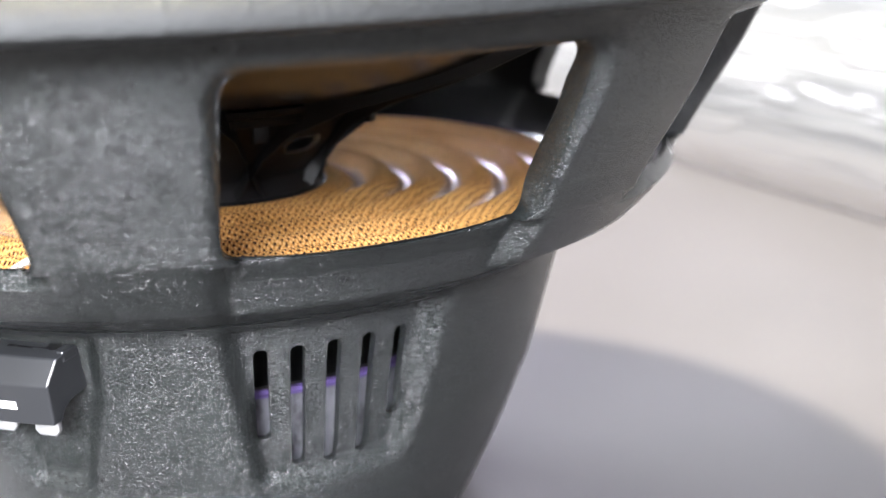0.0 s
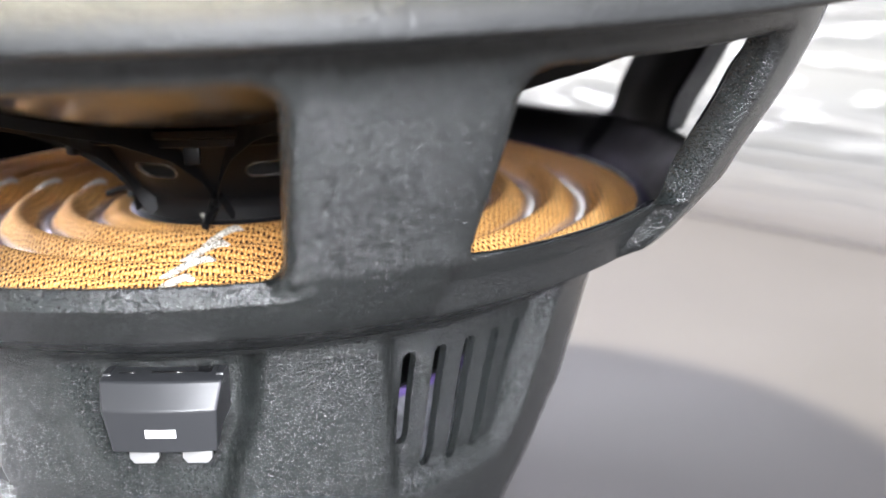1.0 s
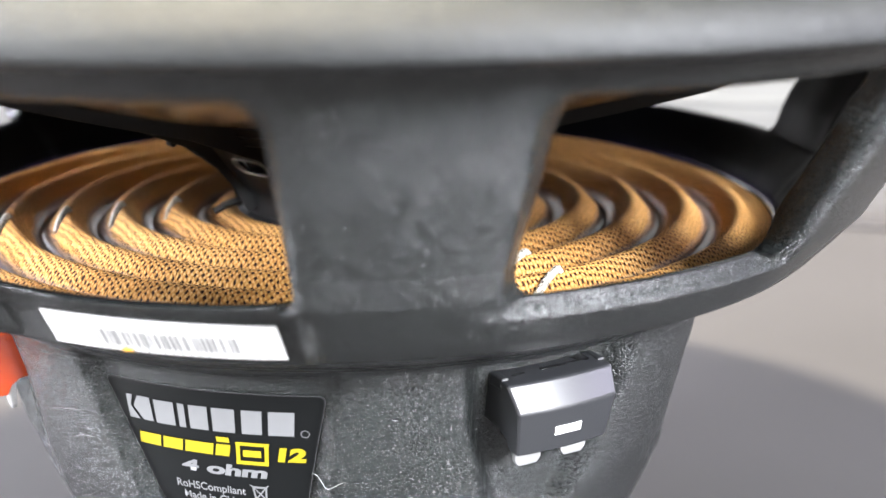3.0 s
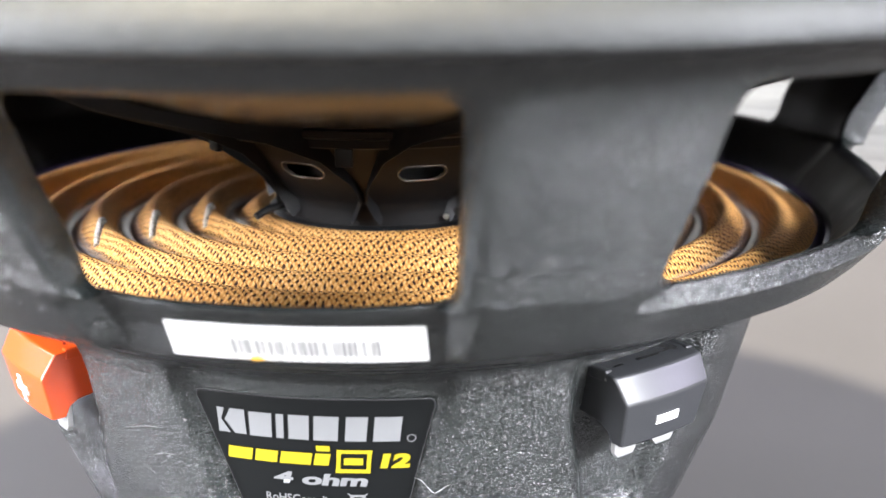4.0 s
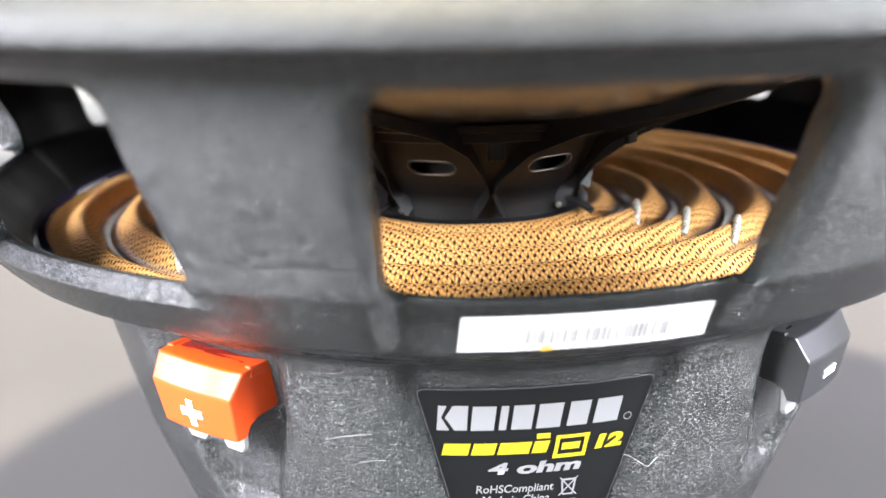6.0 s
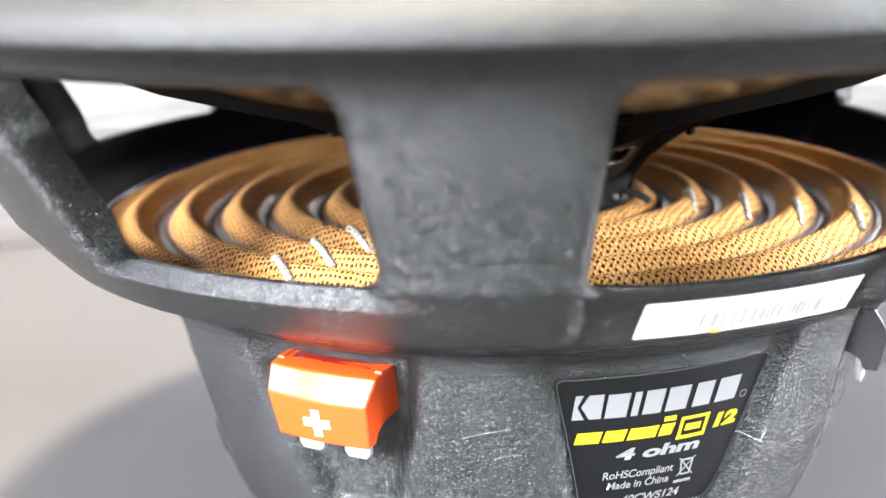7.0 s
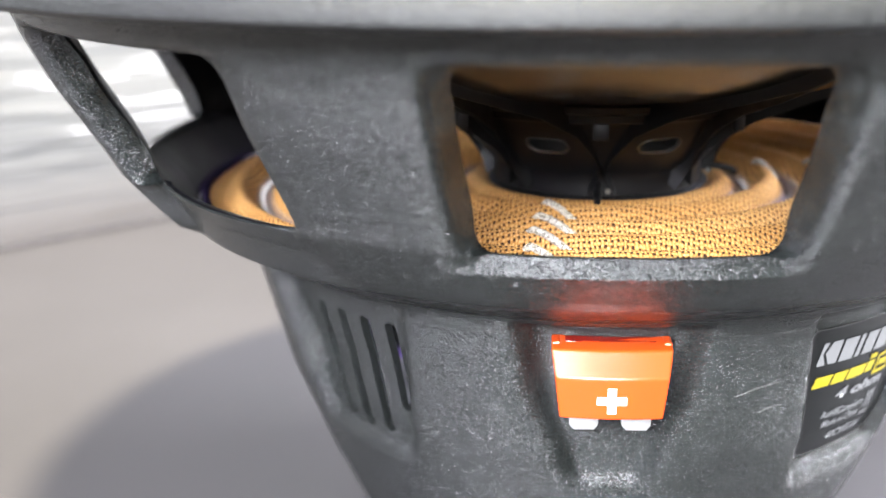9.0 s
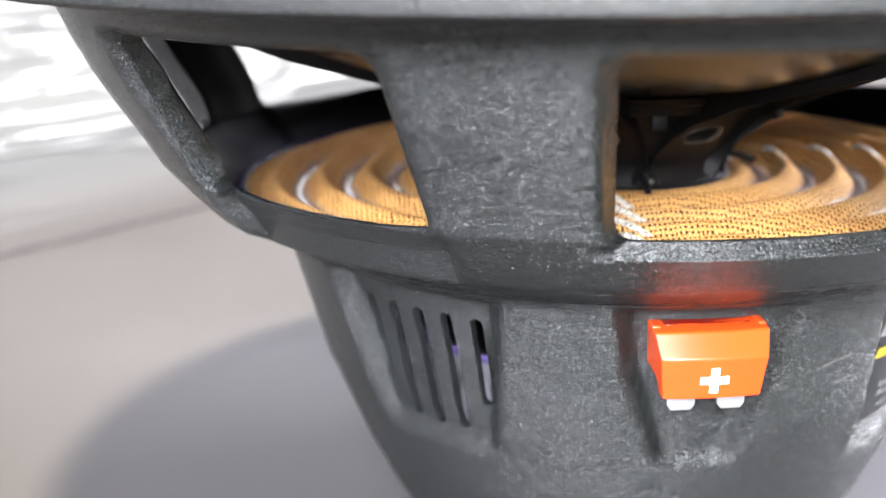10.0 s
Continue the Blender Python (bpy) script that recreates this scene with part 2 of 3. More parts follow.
g.put(g.bsdf.inputs["Normal"], g.bump(fold, 0.0022, 1.0))
M_WALL = mat("grey_wall", (0.25, 0.25, 0.25), 0.8)
g = Graph(M_WALL)
g.put(g.bsdf.inputs["Base Color"], g.ramp(g.noise(g.coords(), 3, 4.0), (0.3, (0.22, 0.22, 0.225)), (0.7, (0.27, 0.27, 0.275))))
M_CARPET = mat("dark_floor", (0.12, 0.1, 0.09), 0.7)
g = Graph(M_CARPET)
g.put(g.bsdf.inputs["Base Color"], g.ramp(g.noise(g.coords(), 5, 4.0), (0.3, (0.09, 0.08, 0.07)), (0.7, (0.15, 0.13, 0.12))))

# ---- mesh helpers ----
Z0 = 0.074  # height of the vent slots' upper ends over the table


def finish(name, bm, material, parent=None, label="", smooth=True, angle=40):
    me = bpy.data.meshes.new(name)
    bmesh.ops.remove_doubles(bm, verts=bm.verts, dist=1e-6)
    bmesh.ops.recalc_face_normals(bm, faces=bm.faces)
    if smooth:
        for f in bm.faces:
            f.smooth = True
        for e in bm.edges:
            if len(e.link_faces) == 2 and e.calc_face_angle(0) > radians(angle):
                e.smooth = False
    bm.to_mesh(me)
    bm.free()
    me.materials.append(material)
    ob = new(name, me)
    ob.parent = parent
    if label:
        tagged(ob, label)
    return ob


def part(name, bm, material, parent, label="", smooth=True, angle=40):
    return finish(name, bm, material, parent, label, smooth, angle)


def pol(r, th, z):
    """A place on the loudspeaker: radius, degrees from the label's side, height over the slots' upper ends."""
    a = radians(th)
    return Vector((r * math.sin(a), -r * math.cos(a), z + Z0))


def lerp(x, pts):
    return float(np.interp(x, [p[0] for p in pts], [p[1] for p in pts]))


def smooth(x):
    x = min(max(x, 0.0), 1.0)
    return x * x * (3 - 2 * x)


def sweep(bm, profile, n=128, a0=0.0, a1=360.0, closed=True):
    """Turns a closed outline of (r, z) round the axis."""
    full = abs(a1 - a0 - 360) < 1e-6
    cols = n if full else n + 1
    ring = [[bm.verts.new(pol(r, a0 + (a1 - a0) * i / n, z)) for r, z in profile] for i in range(cols)]
    m = len(profile)
    for i in range(n):
        a, b = ring[i], ring[(i + 1) % cols]
        for j in range(m if closed else m - 1):
            bm.faces.new((a[j], b[j], b[(j + 1) % m], a[(j + 1) % m]))
    if not full and closed:
        bm.faces.new(ring[0])
        bm.faces.new(ring[-1][::-1])
    return bm


def box(bm, m, sx, sy, sz, bevel=0.0, seg=2):
    r = bmesh.ops.create_cube(bm, size=1.0, matrix=m @ Matrix.Diagonal((sx, sy, sz, 1)))
    if bevel:
        es = list({e for v in r["verts"] for e in v.link_edges})
        bmesh.ops.bevel(bm, geom=es, offset=bevel, segments=seg, affect="EDGES", profile=0.5)
    return bm


def tube(bm, pts, rad, sides=10):
    """A round cord through the given places."""
    rings = []
    for i, p in enumerate(pts):
        d = (pts[min(i + 1, len(pts) - 1)] - pts[max(i - 1, 0)]).normalized()
        up = Vector((0, 0, 1)) if abs(d.z) < 0.9 else Vector((1, 0, 0))
        a = d.cross(up).normalized()
        b = d.cross(a)
        rings.append([bm.verts.new(p + rad * (math.cos(k * 2 * math.pi / sides) * a + math.sin(k * 2 * math.pi / sides) * b)) for k in range(sides)])
    for p, q in zip(rings, rings[1:]):
        for k in range(sides):
            bm.faces.new((p[k], q[k], q[(k + 1) % sides], p[(k + 1) % sides]))
    bm.faces.new(rings[0])
    bm.faces.new(rings[-1][::-1])
    return bm


# ---- setting ----
def slab(name, x0, x1, y0, y1, z0, z1, material, label, category):
    bm = bmesh.new()
    box(bm, pose((x0 + x1) / 2, (y0 + y1) / 2, (z0 + z1) / 2), x1 - x0, y1 - y0, z1 - z0)
    return tagged(finish(name, bm, material, smooth=False), label, category, kind="structure")


TABLE_H = 0.74
slab("table_top", -0.9, 0.9, -0.75, 0.47, -0.03, 0.0, M_TABLE, "matte grey-beige table surface under the loudspeaker", "table")
table = bpy.data.objects["table_top"]
for x in (-0.84, 0.84):
    for y in (-0.69, 0.41):
        bm = bmesh.new()
        box(bm, pose(x, y, -0.03 - (TABLE_H - 0.03) / 2), 0.05, 0.05, TABLE_H - 0.03, 0.004)
        part("table_leg", bm, M_WALL, table)
# unseen plain room added round the table for reflections and bounced light
slab("floor", -2.4, 2.4, -2.4, 2.4, -TABLE_H - 0.1, -TABLE_H, M_CARPET, "dark plain floor of the room", "floor")
slab("wall_north", -2.4, 2.4, 2.4, 2.5, -TABLE_H, 3.0, M_WALL, "unseen plain grey painted wall", "wall")
slab("wall_east", 2.4, 2.5, -2.4, 2.4, -TABLE_H, 3.0, M_WALL, "unseen plain grey painted wall", "wall")
slab("wall_west", -2.5, -2.4, -2.4, 2.4, -TABLE_H, 3.0, M_WALL, "unseen plain grey painted wall", "wall")
slab("wall_south", -2.4, 2.4, -2.5, -2.4, -TABLE_H, 3.0, M_WALL, "unseen plain grey painted wall", "wall")
slab("ceiling", -2.5, 2.5, -2.5, 2.5, 3.0, 3.1, M_WALL, "unseen plain grey painted ceiling", "ceiling")

# crumpled white film that hangs behind the loudspeaker and runs out flat onto the table
bm = bmesh.new()
NX, NZ = 240, 110
COVE = 0.03
rows = []
for j in range(NZ + 1):
    s_ = 0.55 * j / NZ
    if s_ < COVE * math.pi / 2:
        a = s_ / COVE
        y, z = 0.39 - COVE + COVE * math.sin(a), 0.0008 + COVE * (1 - math.cos(a))
    else:
        y, z = 0.39, 0.0008 + COVE + s_ - COVE * math.pi / 2
    calm = min(max((z - 0.002) / 0.03, 0.0), 1.0)
    row = []
    for i in range(NX + 1):
        x = -0.8 + 1.6 * i / NX
        w = noise.noise(Vector((x * 3.4, 0.3, z * 32 + x * 2.2))) * 0.0028
        w += noise.noise(Vector((x * 6.0, 4.3, z * 62 - x * 3.0 + noise.noise(Vector((x * 5, 1, 0))) * 1.5))) * 0.0012
        row.append(bm.verts.new((x, y + w * calm + 0.02 * z * calm, z)))
    rows.append(row)
for a, b in zip(rows, rows[1:]):
    for i in range(NX):
        bm.faces.new((a[i], a[i + 1], b[i + 1], b[i]))
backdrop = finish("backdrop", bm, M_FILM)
so = backdrop.modifiers.new("thickness", "SOLIDIFY")
so.thickness = 0.0006
tagged(backdrop, "crumpled glossy white plastic film hanging behind the table", "backdrop", kind="structure")

# ---- the loudspeaker ----
sub = tagged(new("subwoofer"), "black twelve-inch subwoofer with tan spider, standing on its motor", "loudspeaker")

# flange: broad rim on top
bm = bmesh.new()
sweep(bm, [(0.1365, 0.0650), (0.1400, 0.0685), (0.1520, 0.0697), (0.1562, 0.0702), (0.1580, 0.0712), (0.1582, 0.0728), (0.1570, 0.0752), (0.1545, 0.0778), (0.1510, 0.0800), (0.1460, 0.0812), (0.1300, 0.0815), (0.1290, 0.0760), (0.1310, 0.0660)], 192)
part("flange", bm, M_RIM, sub)

# upper basket: eight spokes and eight windows between two rings
OUT = [(0.0085, 0.0906), (0.0099, 0.0931), (0.0111, 0.0955), (0.0122, 0.0978), (0.0134, 0.1004), (0.0146, 0.1032), (0.0165, 0.1076), (0.0185, 0.1097), (0.0222, 0.1131), (0.0290, 0.1190), (0.0350, 0.1225), (0.0420, 0.1270), (0.0500, 0.1320), (0.0600, 0.1370), (0.0690, 0.1405)]
WIN_LO, WIN_HI, WIN_HALF = 0.0278, 0.0628, 14.6
INNER_HALF = (14.7, 13.7)  # of the recessed and of the flush windows


def band_recess(z):
    """Depth of the flat band under every second window."""
    return min(max(lerp(z, OUT) - 0.1038 - 0.65 * (z - 0.0160), 0.0), 0.0052)


def window_half(z, rc=0.004):
    """Half the window's angle at a height, with rounded corners."""
    d = min(z - WIN_LO, WIN_HI - z)
    if d >= rc:
        return WIN_HALF
    d = max(d, 0.0)
    return WIN_HALF - math.degrees((rc - math.sqrt(rc * rc - (rc - d) ** 2)) / 0.125)


SILL = 0.0032  # height of the flush windows' sloping sill
ROUND = 0.0030  # radius of the window edges
STEPS = (0.0, 0.04, 0.14, 0.32, 0.6, 1.0)
zs = [0.0085, 0.0099, 0.0111, 0.0122, 0.0134, 0.0146, 0.0155, 0.0165, 0.0175, 0.0185, 0.0205, 0.022, 0.0230, 0.0240, 0.0246]
zs += [WIN_LO - ROUND * k for k in STEPS[:0:-1]]
win = [WIN_LO + 0.004 * k for k in (0, 0.03, 0.12, 0.3, 0.6, 1.0)]
win += list(np.linspace(WIN_LO + 0.007, WIN_HI - 0.007, 9))
win += [WIN_HI - 0.004 * k for k in (1.0, 0.6, 0.3, 0.12, 0.03, 0)]
zs = zs + win + [WIN_HI + ROUND * k for k in STEPS[1:]] + [0.0675, 0.069]
NW = 18


def edge_gap(a, z):
    """Distance along the surface from the edge of the window in the middle of the sector."""
    rc = 0.004
    x = abs(radians(a)) * 0.125 - radians(WIN_HALF) * 0.125 + rc
    y = abs(z - (WIN_LO + WIN_HI) / 2) - (WIN_HI - WIN_LO) / 2 + rc
    return math.hypot(max(x, 0), max(y, 0)) + min(max(x, y), 0) - rc


bm = bmesh.new()
outer, inner = {}, {}
for k in range(8):
    recessed = k % 2 == 0
    for j, z in enumerate(zs):
        w = window_half(min(max(z, WIN_LO), WIN_HI))
        w += (0.45 if recessed else 0.15) * min(max((0.0453 - z) / 0.0175, -1.0), 1.0)
        far = math.degrees(ROUND / 0.125)
        post = [w + far * q for q in STEPS] + [w + far + (22.5 - w - far) * q / 5 for q in range(1, 6)]
        angs = [-a for a in post[:0:-1]] + [-w + 2 * w * i / NW for i in range(NW)] + post[:-1]
        for i, a in enumerate(angs):
            full = lerp(z, OUT)
            r = full
            rel = abs(a)
            thick = lerp(z, [(0.0085, 0.0035), (0.02, 0.0075), (0.028, 0.0070), (0.036, 0.0092), (0.055, 0.0096), (0.069, 0.0070)])
            if z <= WIN_LO + 1e-9:
                t = min(max((15.8 - rel) / 1.2, 0), 1)
                t = t * t * (3 - 2 * t)
                r -= t * (band_recess(z) if recessed else 0.0)
            if WIN_LO < z < WIN_HI and rel > WIN_HALF:
                thick += 0.0012 * smooth((rel - WIN_HALF) / (22.5 - WIN_HALF))
            ri = full - thick - (0.0012 if recessed and z < WIN_LO + 1e-9 and rel < 15.8 else 0.0)
            gap = edge_gap(a, z)
            rnd = 0.0014 if recessed and z <= WIN_LO + 1e-9 else ROUND
            if gap < rnd:
                q = 1 - max(gap, 0.0) / rnd
                r -= rnd * (1 - math.sqrt(max(0.0, 1 - q * q)))
                ri += 0.0012 * (1 - math.sqrt(max(0.0, 1 - q * q)))
            if not recessed and z <= WIN_LO + 1e-9 and WIN_LO - z < SILL and rel < WIN_HALF + 1.5:
                # broad sloping sill of the flush windows
                q = 1 - (WIN_LO - z) / SILL
                wide = min(max((WIN_HALF + 1.2 - rel) / 2.0, 0), 1)
                r = min(r, full - wide * 0.0043 * q)
            c = k * 45 + a
            c += 1.5 * max(0.0, 1 - abs(c - 292.5) / 22.5)
            # the recessed windows' lower edge sags in the middle
            sag = 0.0009 * smooth((z - WIN_LO + 0.0015) / 0.0015) * (1 - (rel / w) ** 2) if recessed and z <= WIN_LO + 1e-9 and rel < w else 0.0
            outer[k, j, i] = bm.verts.new(pol(r, c, z - sag))
            d = INNER_HALF[k % 2] - WIN_HALF
            rel = rel * (w + d) / w if rel <= w else w + d + (rel - w) * (22.5 - w - d) / (22.5 - w)
            c = k * 45 + math.copysign(rel, a)
            if k == 1:
                c += 0.9 * smooth((22.5 - abs(a)) / 5.0)
            c += 1.5 * max(0.0, 1 - abs(c - 292.5) / 22.5)
            dip = 0.0012 if recessed and abs(z - WIN_LO) < 1e-9 and abs(a) < WIN_HALF else 0.0
            inner[k, j, i] = bm.verts.new(pol(min(ri, r - 0.0012), c, z - dip - sag))
NS = len(STEPS) + 4
NC = 2 * NS + NW
J0 = zs.index(win[0])
J1 = J0 + len(win) - 1


def nxt(k, i):
    return (k, i + 1) if i + 1 < NC else ((k + 1) % 8, 0)


def is_open(j, i):
    return J0 <= j < J1 and NS <= i < NS + NW


for k in range(8):
    for j in range(len(zs) - 1):
        for i in range(NC):
            k2, i2 = nxt(k, i)
            if not is_open(j, i):
                bm.faces.new((outer[k, j, i], outer[k2, j, i2], outer[k2, j + 1, i2], outer[k, j + 1, i]))
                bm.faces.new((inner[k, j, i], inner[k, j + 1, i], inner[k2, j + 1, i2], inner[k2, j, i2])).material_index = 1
    for j in range(J0, J1):
        for i in (NS, NS + NW):
            bm.faces.new((outer[k, j, i], outer[k, j + 1, i], inner[k, j + 1, i], inner[k, j, i]))
    for i in range(NS, NS + NW):
        for j in (J0, J1):
            bm.faces.new((outer[k, j, i], outer[k, j, i + 1], inner[k, j, i + 1], inner[k, j, i]))
    for i in range(NC):
        k2, i2 = nxt(k, i)
        for j in (0, len(zs) - 1):
            bm.faces.new((outer[k, j, i], outer[k2, j, i2], inner[k2, j, i2], inner[k, j, i]))
basket = part("basket_frame", bm, M_COAT, sub, angle=60)
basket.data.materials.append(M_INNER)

# lower housing: tapered pot with recessed panels
BODY = [(-0.0700, 0.0560), (-0.0664, 0.0610), (-0.0600, 0.0645), (-0.0457, 0.0712), (-0.0249, 0.0796), (0.0000, 0.0866), (0.0040, 0.0878), (0.0068, 0.0890), (0.0085, 0.0906)]


def panel_depth(th, z):
    """How deep the housing is recessed at an angle and height."""
    k = round(th / 45)
    rel = abs(th - 45 * k)
    kind = k % 4 if k % 2 == 0 else 1
    if abs(k) == 3:
        return 0.0
    if kind == 1:
        half = lerp(z, [(-0.036, 3.5), (-0.030, 6.0), (-0.02, 8.0), (-0.008, 10.8), (0.006, 11.8)])
        top, bot, soft = 0.0065, -0.0350, 3.6
        d = lerp(z, [(-0.034, 0.0036), (-0.010, 0.0058)])
    elif k % 4 == 2:
        half = lerp(z, [(-0.036, 11.0), (-0.03, 12.0), (0.006, 15.6)])
        top, bot, soft = 0.0062, -0.0348, 3.4
        d = lerp(z, [(-0.034, 0.0034), (-0.010, 0.0046)])
    else:
        half = lerp(z, [(-0.036, 11.8), (-0.03, 12.8), (0.006, 17.0)])
        top, bot, d, soft = 0.0062, -0.0385, 0.0034, 1.8
    m = smooth((half + soft * 0.5 - rel) / soft) * smooth((z - bot) / 0.0060) * smooth((top - z + 0.0008) / 0.0018)
    return d * m


def body_r(th, z):
    return lerp(z, BODY) - panel_depth(th, z)


SLOTS = [(-10.9, -0.0218), (-5.5, -0.0295), (0.0, -0.0300), (5.5, -0.0295), (10.9, -0.0218)]
SLOT_HALF = 0.0015


zlist = set(np.linspace(-0.070, -0.037, 12)) | set(np.linspace(-0.0358, 0.0085, 40))
for end in (-0.0300, -0.0295, -0.0218, 0.0):
    zlist |= {end + d * (-1 if end == 0 else 1) for d in (-0.0003, 0.0, 0.0001, 0.0002, 0.00035, 0.0005, 0.0007, 0.0009, 0.0011, 0.0014)}
zlist = sorted(zlist)
zlist = [z for i, z in enumerate(zlist) if i == 0 or z - zlist[i - 1] > 0.00008]
bm = bmesh.new()
cols = []
for s in range(8):
    c = 45 * s - 22.5
    if s % 4 == 2:
        # columns that line up with the slots' sides
        edge = math.degrees(SLOT_HALF / 0.0785)
        marks = [-22.5, -19, -17.5, -16.5, -15.5, -14.5, -13.5]
        for a, zb in SLOTS:
            marks += [a + edge * q for q in (-1, -0.94, -0.8, -0.55, -0.2, 0.2, 0.55, 0.8, 0.94, 1)]
            if a < 10:
                marks += [a + 2.75]
        marks += [13.5, 14.5, 15.5, 16.5, 17.5, 19]
        cols += [45 * s + a for a in marks]
    else:
        cols += [c + 45 * i / 44 for i in range(44)]
cols = [((a + 180) % 360) - 180 for a in cols]


def slot_at(a):
    """The slot, if any, that spans the angle a: its place across, and its lower end."""
    for base in (90, -90):
        for s, zb in SLOTS:
            u = a - base - s
            if abs(u) < math.degrees(SLOT_HALF / 0.0785) * 1.01:
                return u, zb
    return None


vo, vi = [], []
for a in cols:
    so_, si_ = [], []
    for z in zlist:
        r = body_r(a, z)
        so_.append(bm.verts.new(pol(r, a, z)))
        si_.append(bm.verts.new(pol(r - 0.0022, a, z)))
    vo.append(so_)
    vi.append(si_)
n = len(cols)
gone = set()
for i in range(n):
    a, b = cols[i], cols[(i + 1) % n]
    mid = a + (((b - a + 180) % 360) - 180) / 2
    hit = slot_at(mid)
    if hit:
        u, zb = hit
        e = math.degrees(SLOT_HALF / 0.0785)
        cap = SLOT_HALF * math.sqrt(max(0.0, 1 - (u / e) ** 2))
        for j in range(len(zlist) - 1):
            zm = (zlist[j] + zlist[j + 1]) / 2
            if zb + SLOT_HALF - cap < zm < cap - SLOT_HALF:
                gone.add((i, j))
for i in range(n):
    p = (i + 1) % n
    for j in range(len(zlist) - 1):
        if (i, j) in gone:
            if (i - 1, j) not in gone:
                bm.faces.new((vo[i][j], vo[i][j + 1], vi[i][j + 1], vi[i][j]))
            if (p, j) not in gone:
                bm.faces.new((vo[p][j], vo[p][j + 1], vi[p][j + 1], vi[p][j]))
            if (i, j - 1) not in gone:
                bm.faces.new((vo[i][j], vo[p][j], vi[p][j], vi[i][j]))
            if (i, j + 1) not in gone:
                bm.faces.new((vo[i][j + 1], vo[p][j + 1], vi[p][j + 1], vi[i][j + 1]))
        else:
            bm.faces.new((vo[i][j], vo[p][j], vo[p][j + 1], vo[i][j + 1]))
            bm.faces.new((vi[i][j], vi[i][j + 1], vi[p][j + 1], vi[p][j]))
    for j in (0, len(zlist) - 1):
        bm.faces.new((vo[i][j], vo[p][j], vi[p][j], vi[i][j]))
housing = part("lower_housing", bm, M_COAT, sub, angle=50)

# motor inside the housing, on which the loudspeaker stands
bm = bmesh.new()
sweep(bm, [(0.0, -0.0740), (0.0520, -0.0740), (0.0535, -0.0725), (0.0535, -0.0640), (0.0, -0.0640)], 96, closed=True)
part("back_plate", bm, M_PLASTIC, sub)
bm = bmesh.new()
sweep(bm, [(0.02, -0.0640), (0.0570, -0.0640), (0.0585, -0.0620), (0.0585, -0.0195), (0.02, -0.0195)], 96)
part("magnet", bm, M_MAGNET, sub, "grey magnet seen through the vent slots")
bm = bmesh.new()
sweep(bm, [(0.02, -0.0195), (0.0590, -0.0195), (0.0590, -0.0168), (0.02, -0.0168)], 96)
part("top_plate", bm, M_PLASTIC, sub)
bm = bmesh.new()
sweep(bm, [(0.0591, -0.0190), (0.0606, -0.0190), (0.0608, -0.0182), (0.0602, -0.0174), (0.0591, -0.0174)], 96)
part("top_plate_rim", bm, M_PURPLE, sub, "violet coated rim of the motor's top plate")

# spider: corrugated woven disc
bm = bmesh.new()
prof = []
for i in range(141):
    r = 0.0262 + 0.0723 * i / 140
    ph = 2 * math.pi * (r - 0.0845) / 0.0121
    amp = 0.0024 * smooth((0.0965 - r) / 0.006) * smooth((r - 0.0240) / 0.014)
    prof.append((r, 0.0170 - amp * math.cos(ph)))
sweep(bm, prof + [(r, z - 0.0006) for r, z in prof[::-1]], 192)
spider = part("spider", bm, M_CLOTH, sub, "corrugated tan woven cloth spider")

# ledge inside the lower ring, on which the spider is glued
bm = bmesh.new()
sweep(bm, [(0.0885, 0.0085), (0.0945, 0.0130), (0.0990, 0.0163), (0.0930, 0.0163), (0.0860, 0.0130)], 128)
part("spider_ledge", bm, M_COAT, sub)

# bead of violet glue round the spider's edge
bm = bmesh.new()
sweep(bm, [(0.0975, 0.0166), (0.1015, 0.0166), (0.1010, 0.0176), (0.0995, 0.0180), (0.0980, 0.0177)], 128)
part("glue_bead", bm, M_BEAD, sub, "dark violet glue bead round the spider")

# cone and its collar
bm = bmesh.new()
cone = [(0.0440, 0.0430), (0.0520, 0.0440), (0.0650, 0.0465), (0.0800, 0.0508), (0.0900, 0.0545), (0.1000, 0.0587), (0.1100, 0.0635), (0.1200, 0.0688), (0.1295, 0.0738)]
sweep(bm, cone + [(r, z + 0.0015) for r, z in cone[::-1]], 128)
part("cone", bm, M_CONE, sub, "glossy black cone that mirrors the spider")

bm = bmesh.new()
NCOL = 400
ring = []
zc = list(np.linspace(0.0165, 0.0225, 4)) + list(np.linspace(0.0235, 0.0430, 80))
rc_ = lambda z: lerp(z, [(0.0165, 0.0262), (0.0225, 0.0262), (0.0235, 0.0268), (0.0430, 0.0445)])
A = [[bm.verts.new(pol(rc_(z), 360 * i / NCOL, z)) for z in zc] for i in range(NCOL)]
B = [[bm.verts.new(pol(rc_(z) - 0.0012, 360 * i / NCOL, z)) for z in zc] for i in range(NCOL)]


def oval(i, j):
    a = (360 * (i + 0.5) / NCOL) % 45 - 22.5
    z = (zc[j] + zc[j + 1]) / 2 - 0.0311
    x = radians(a) * 0.0337
    x = max(abs(x) - 0.0026, 0)
    return (x / 1.35) ** 2 + z * z < 0.0019 ** 2


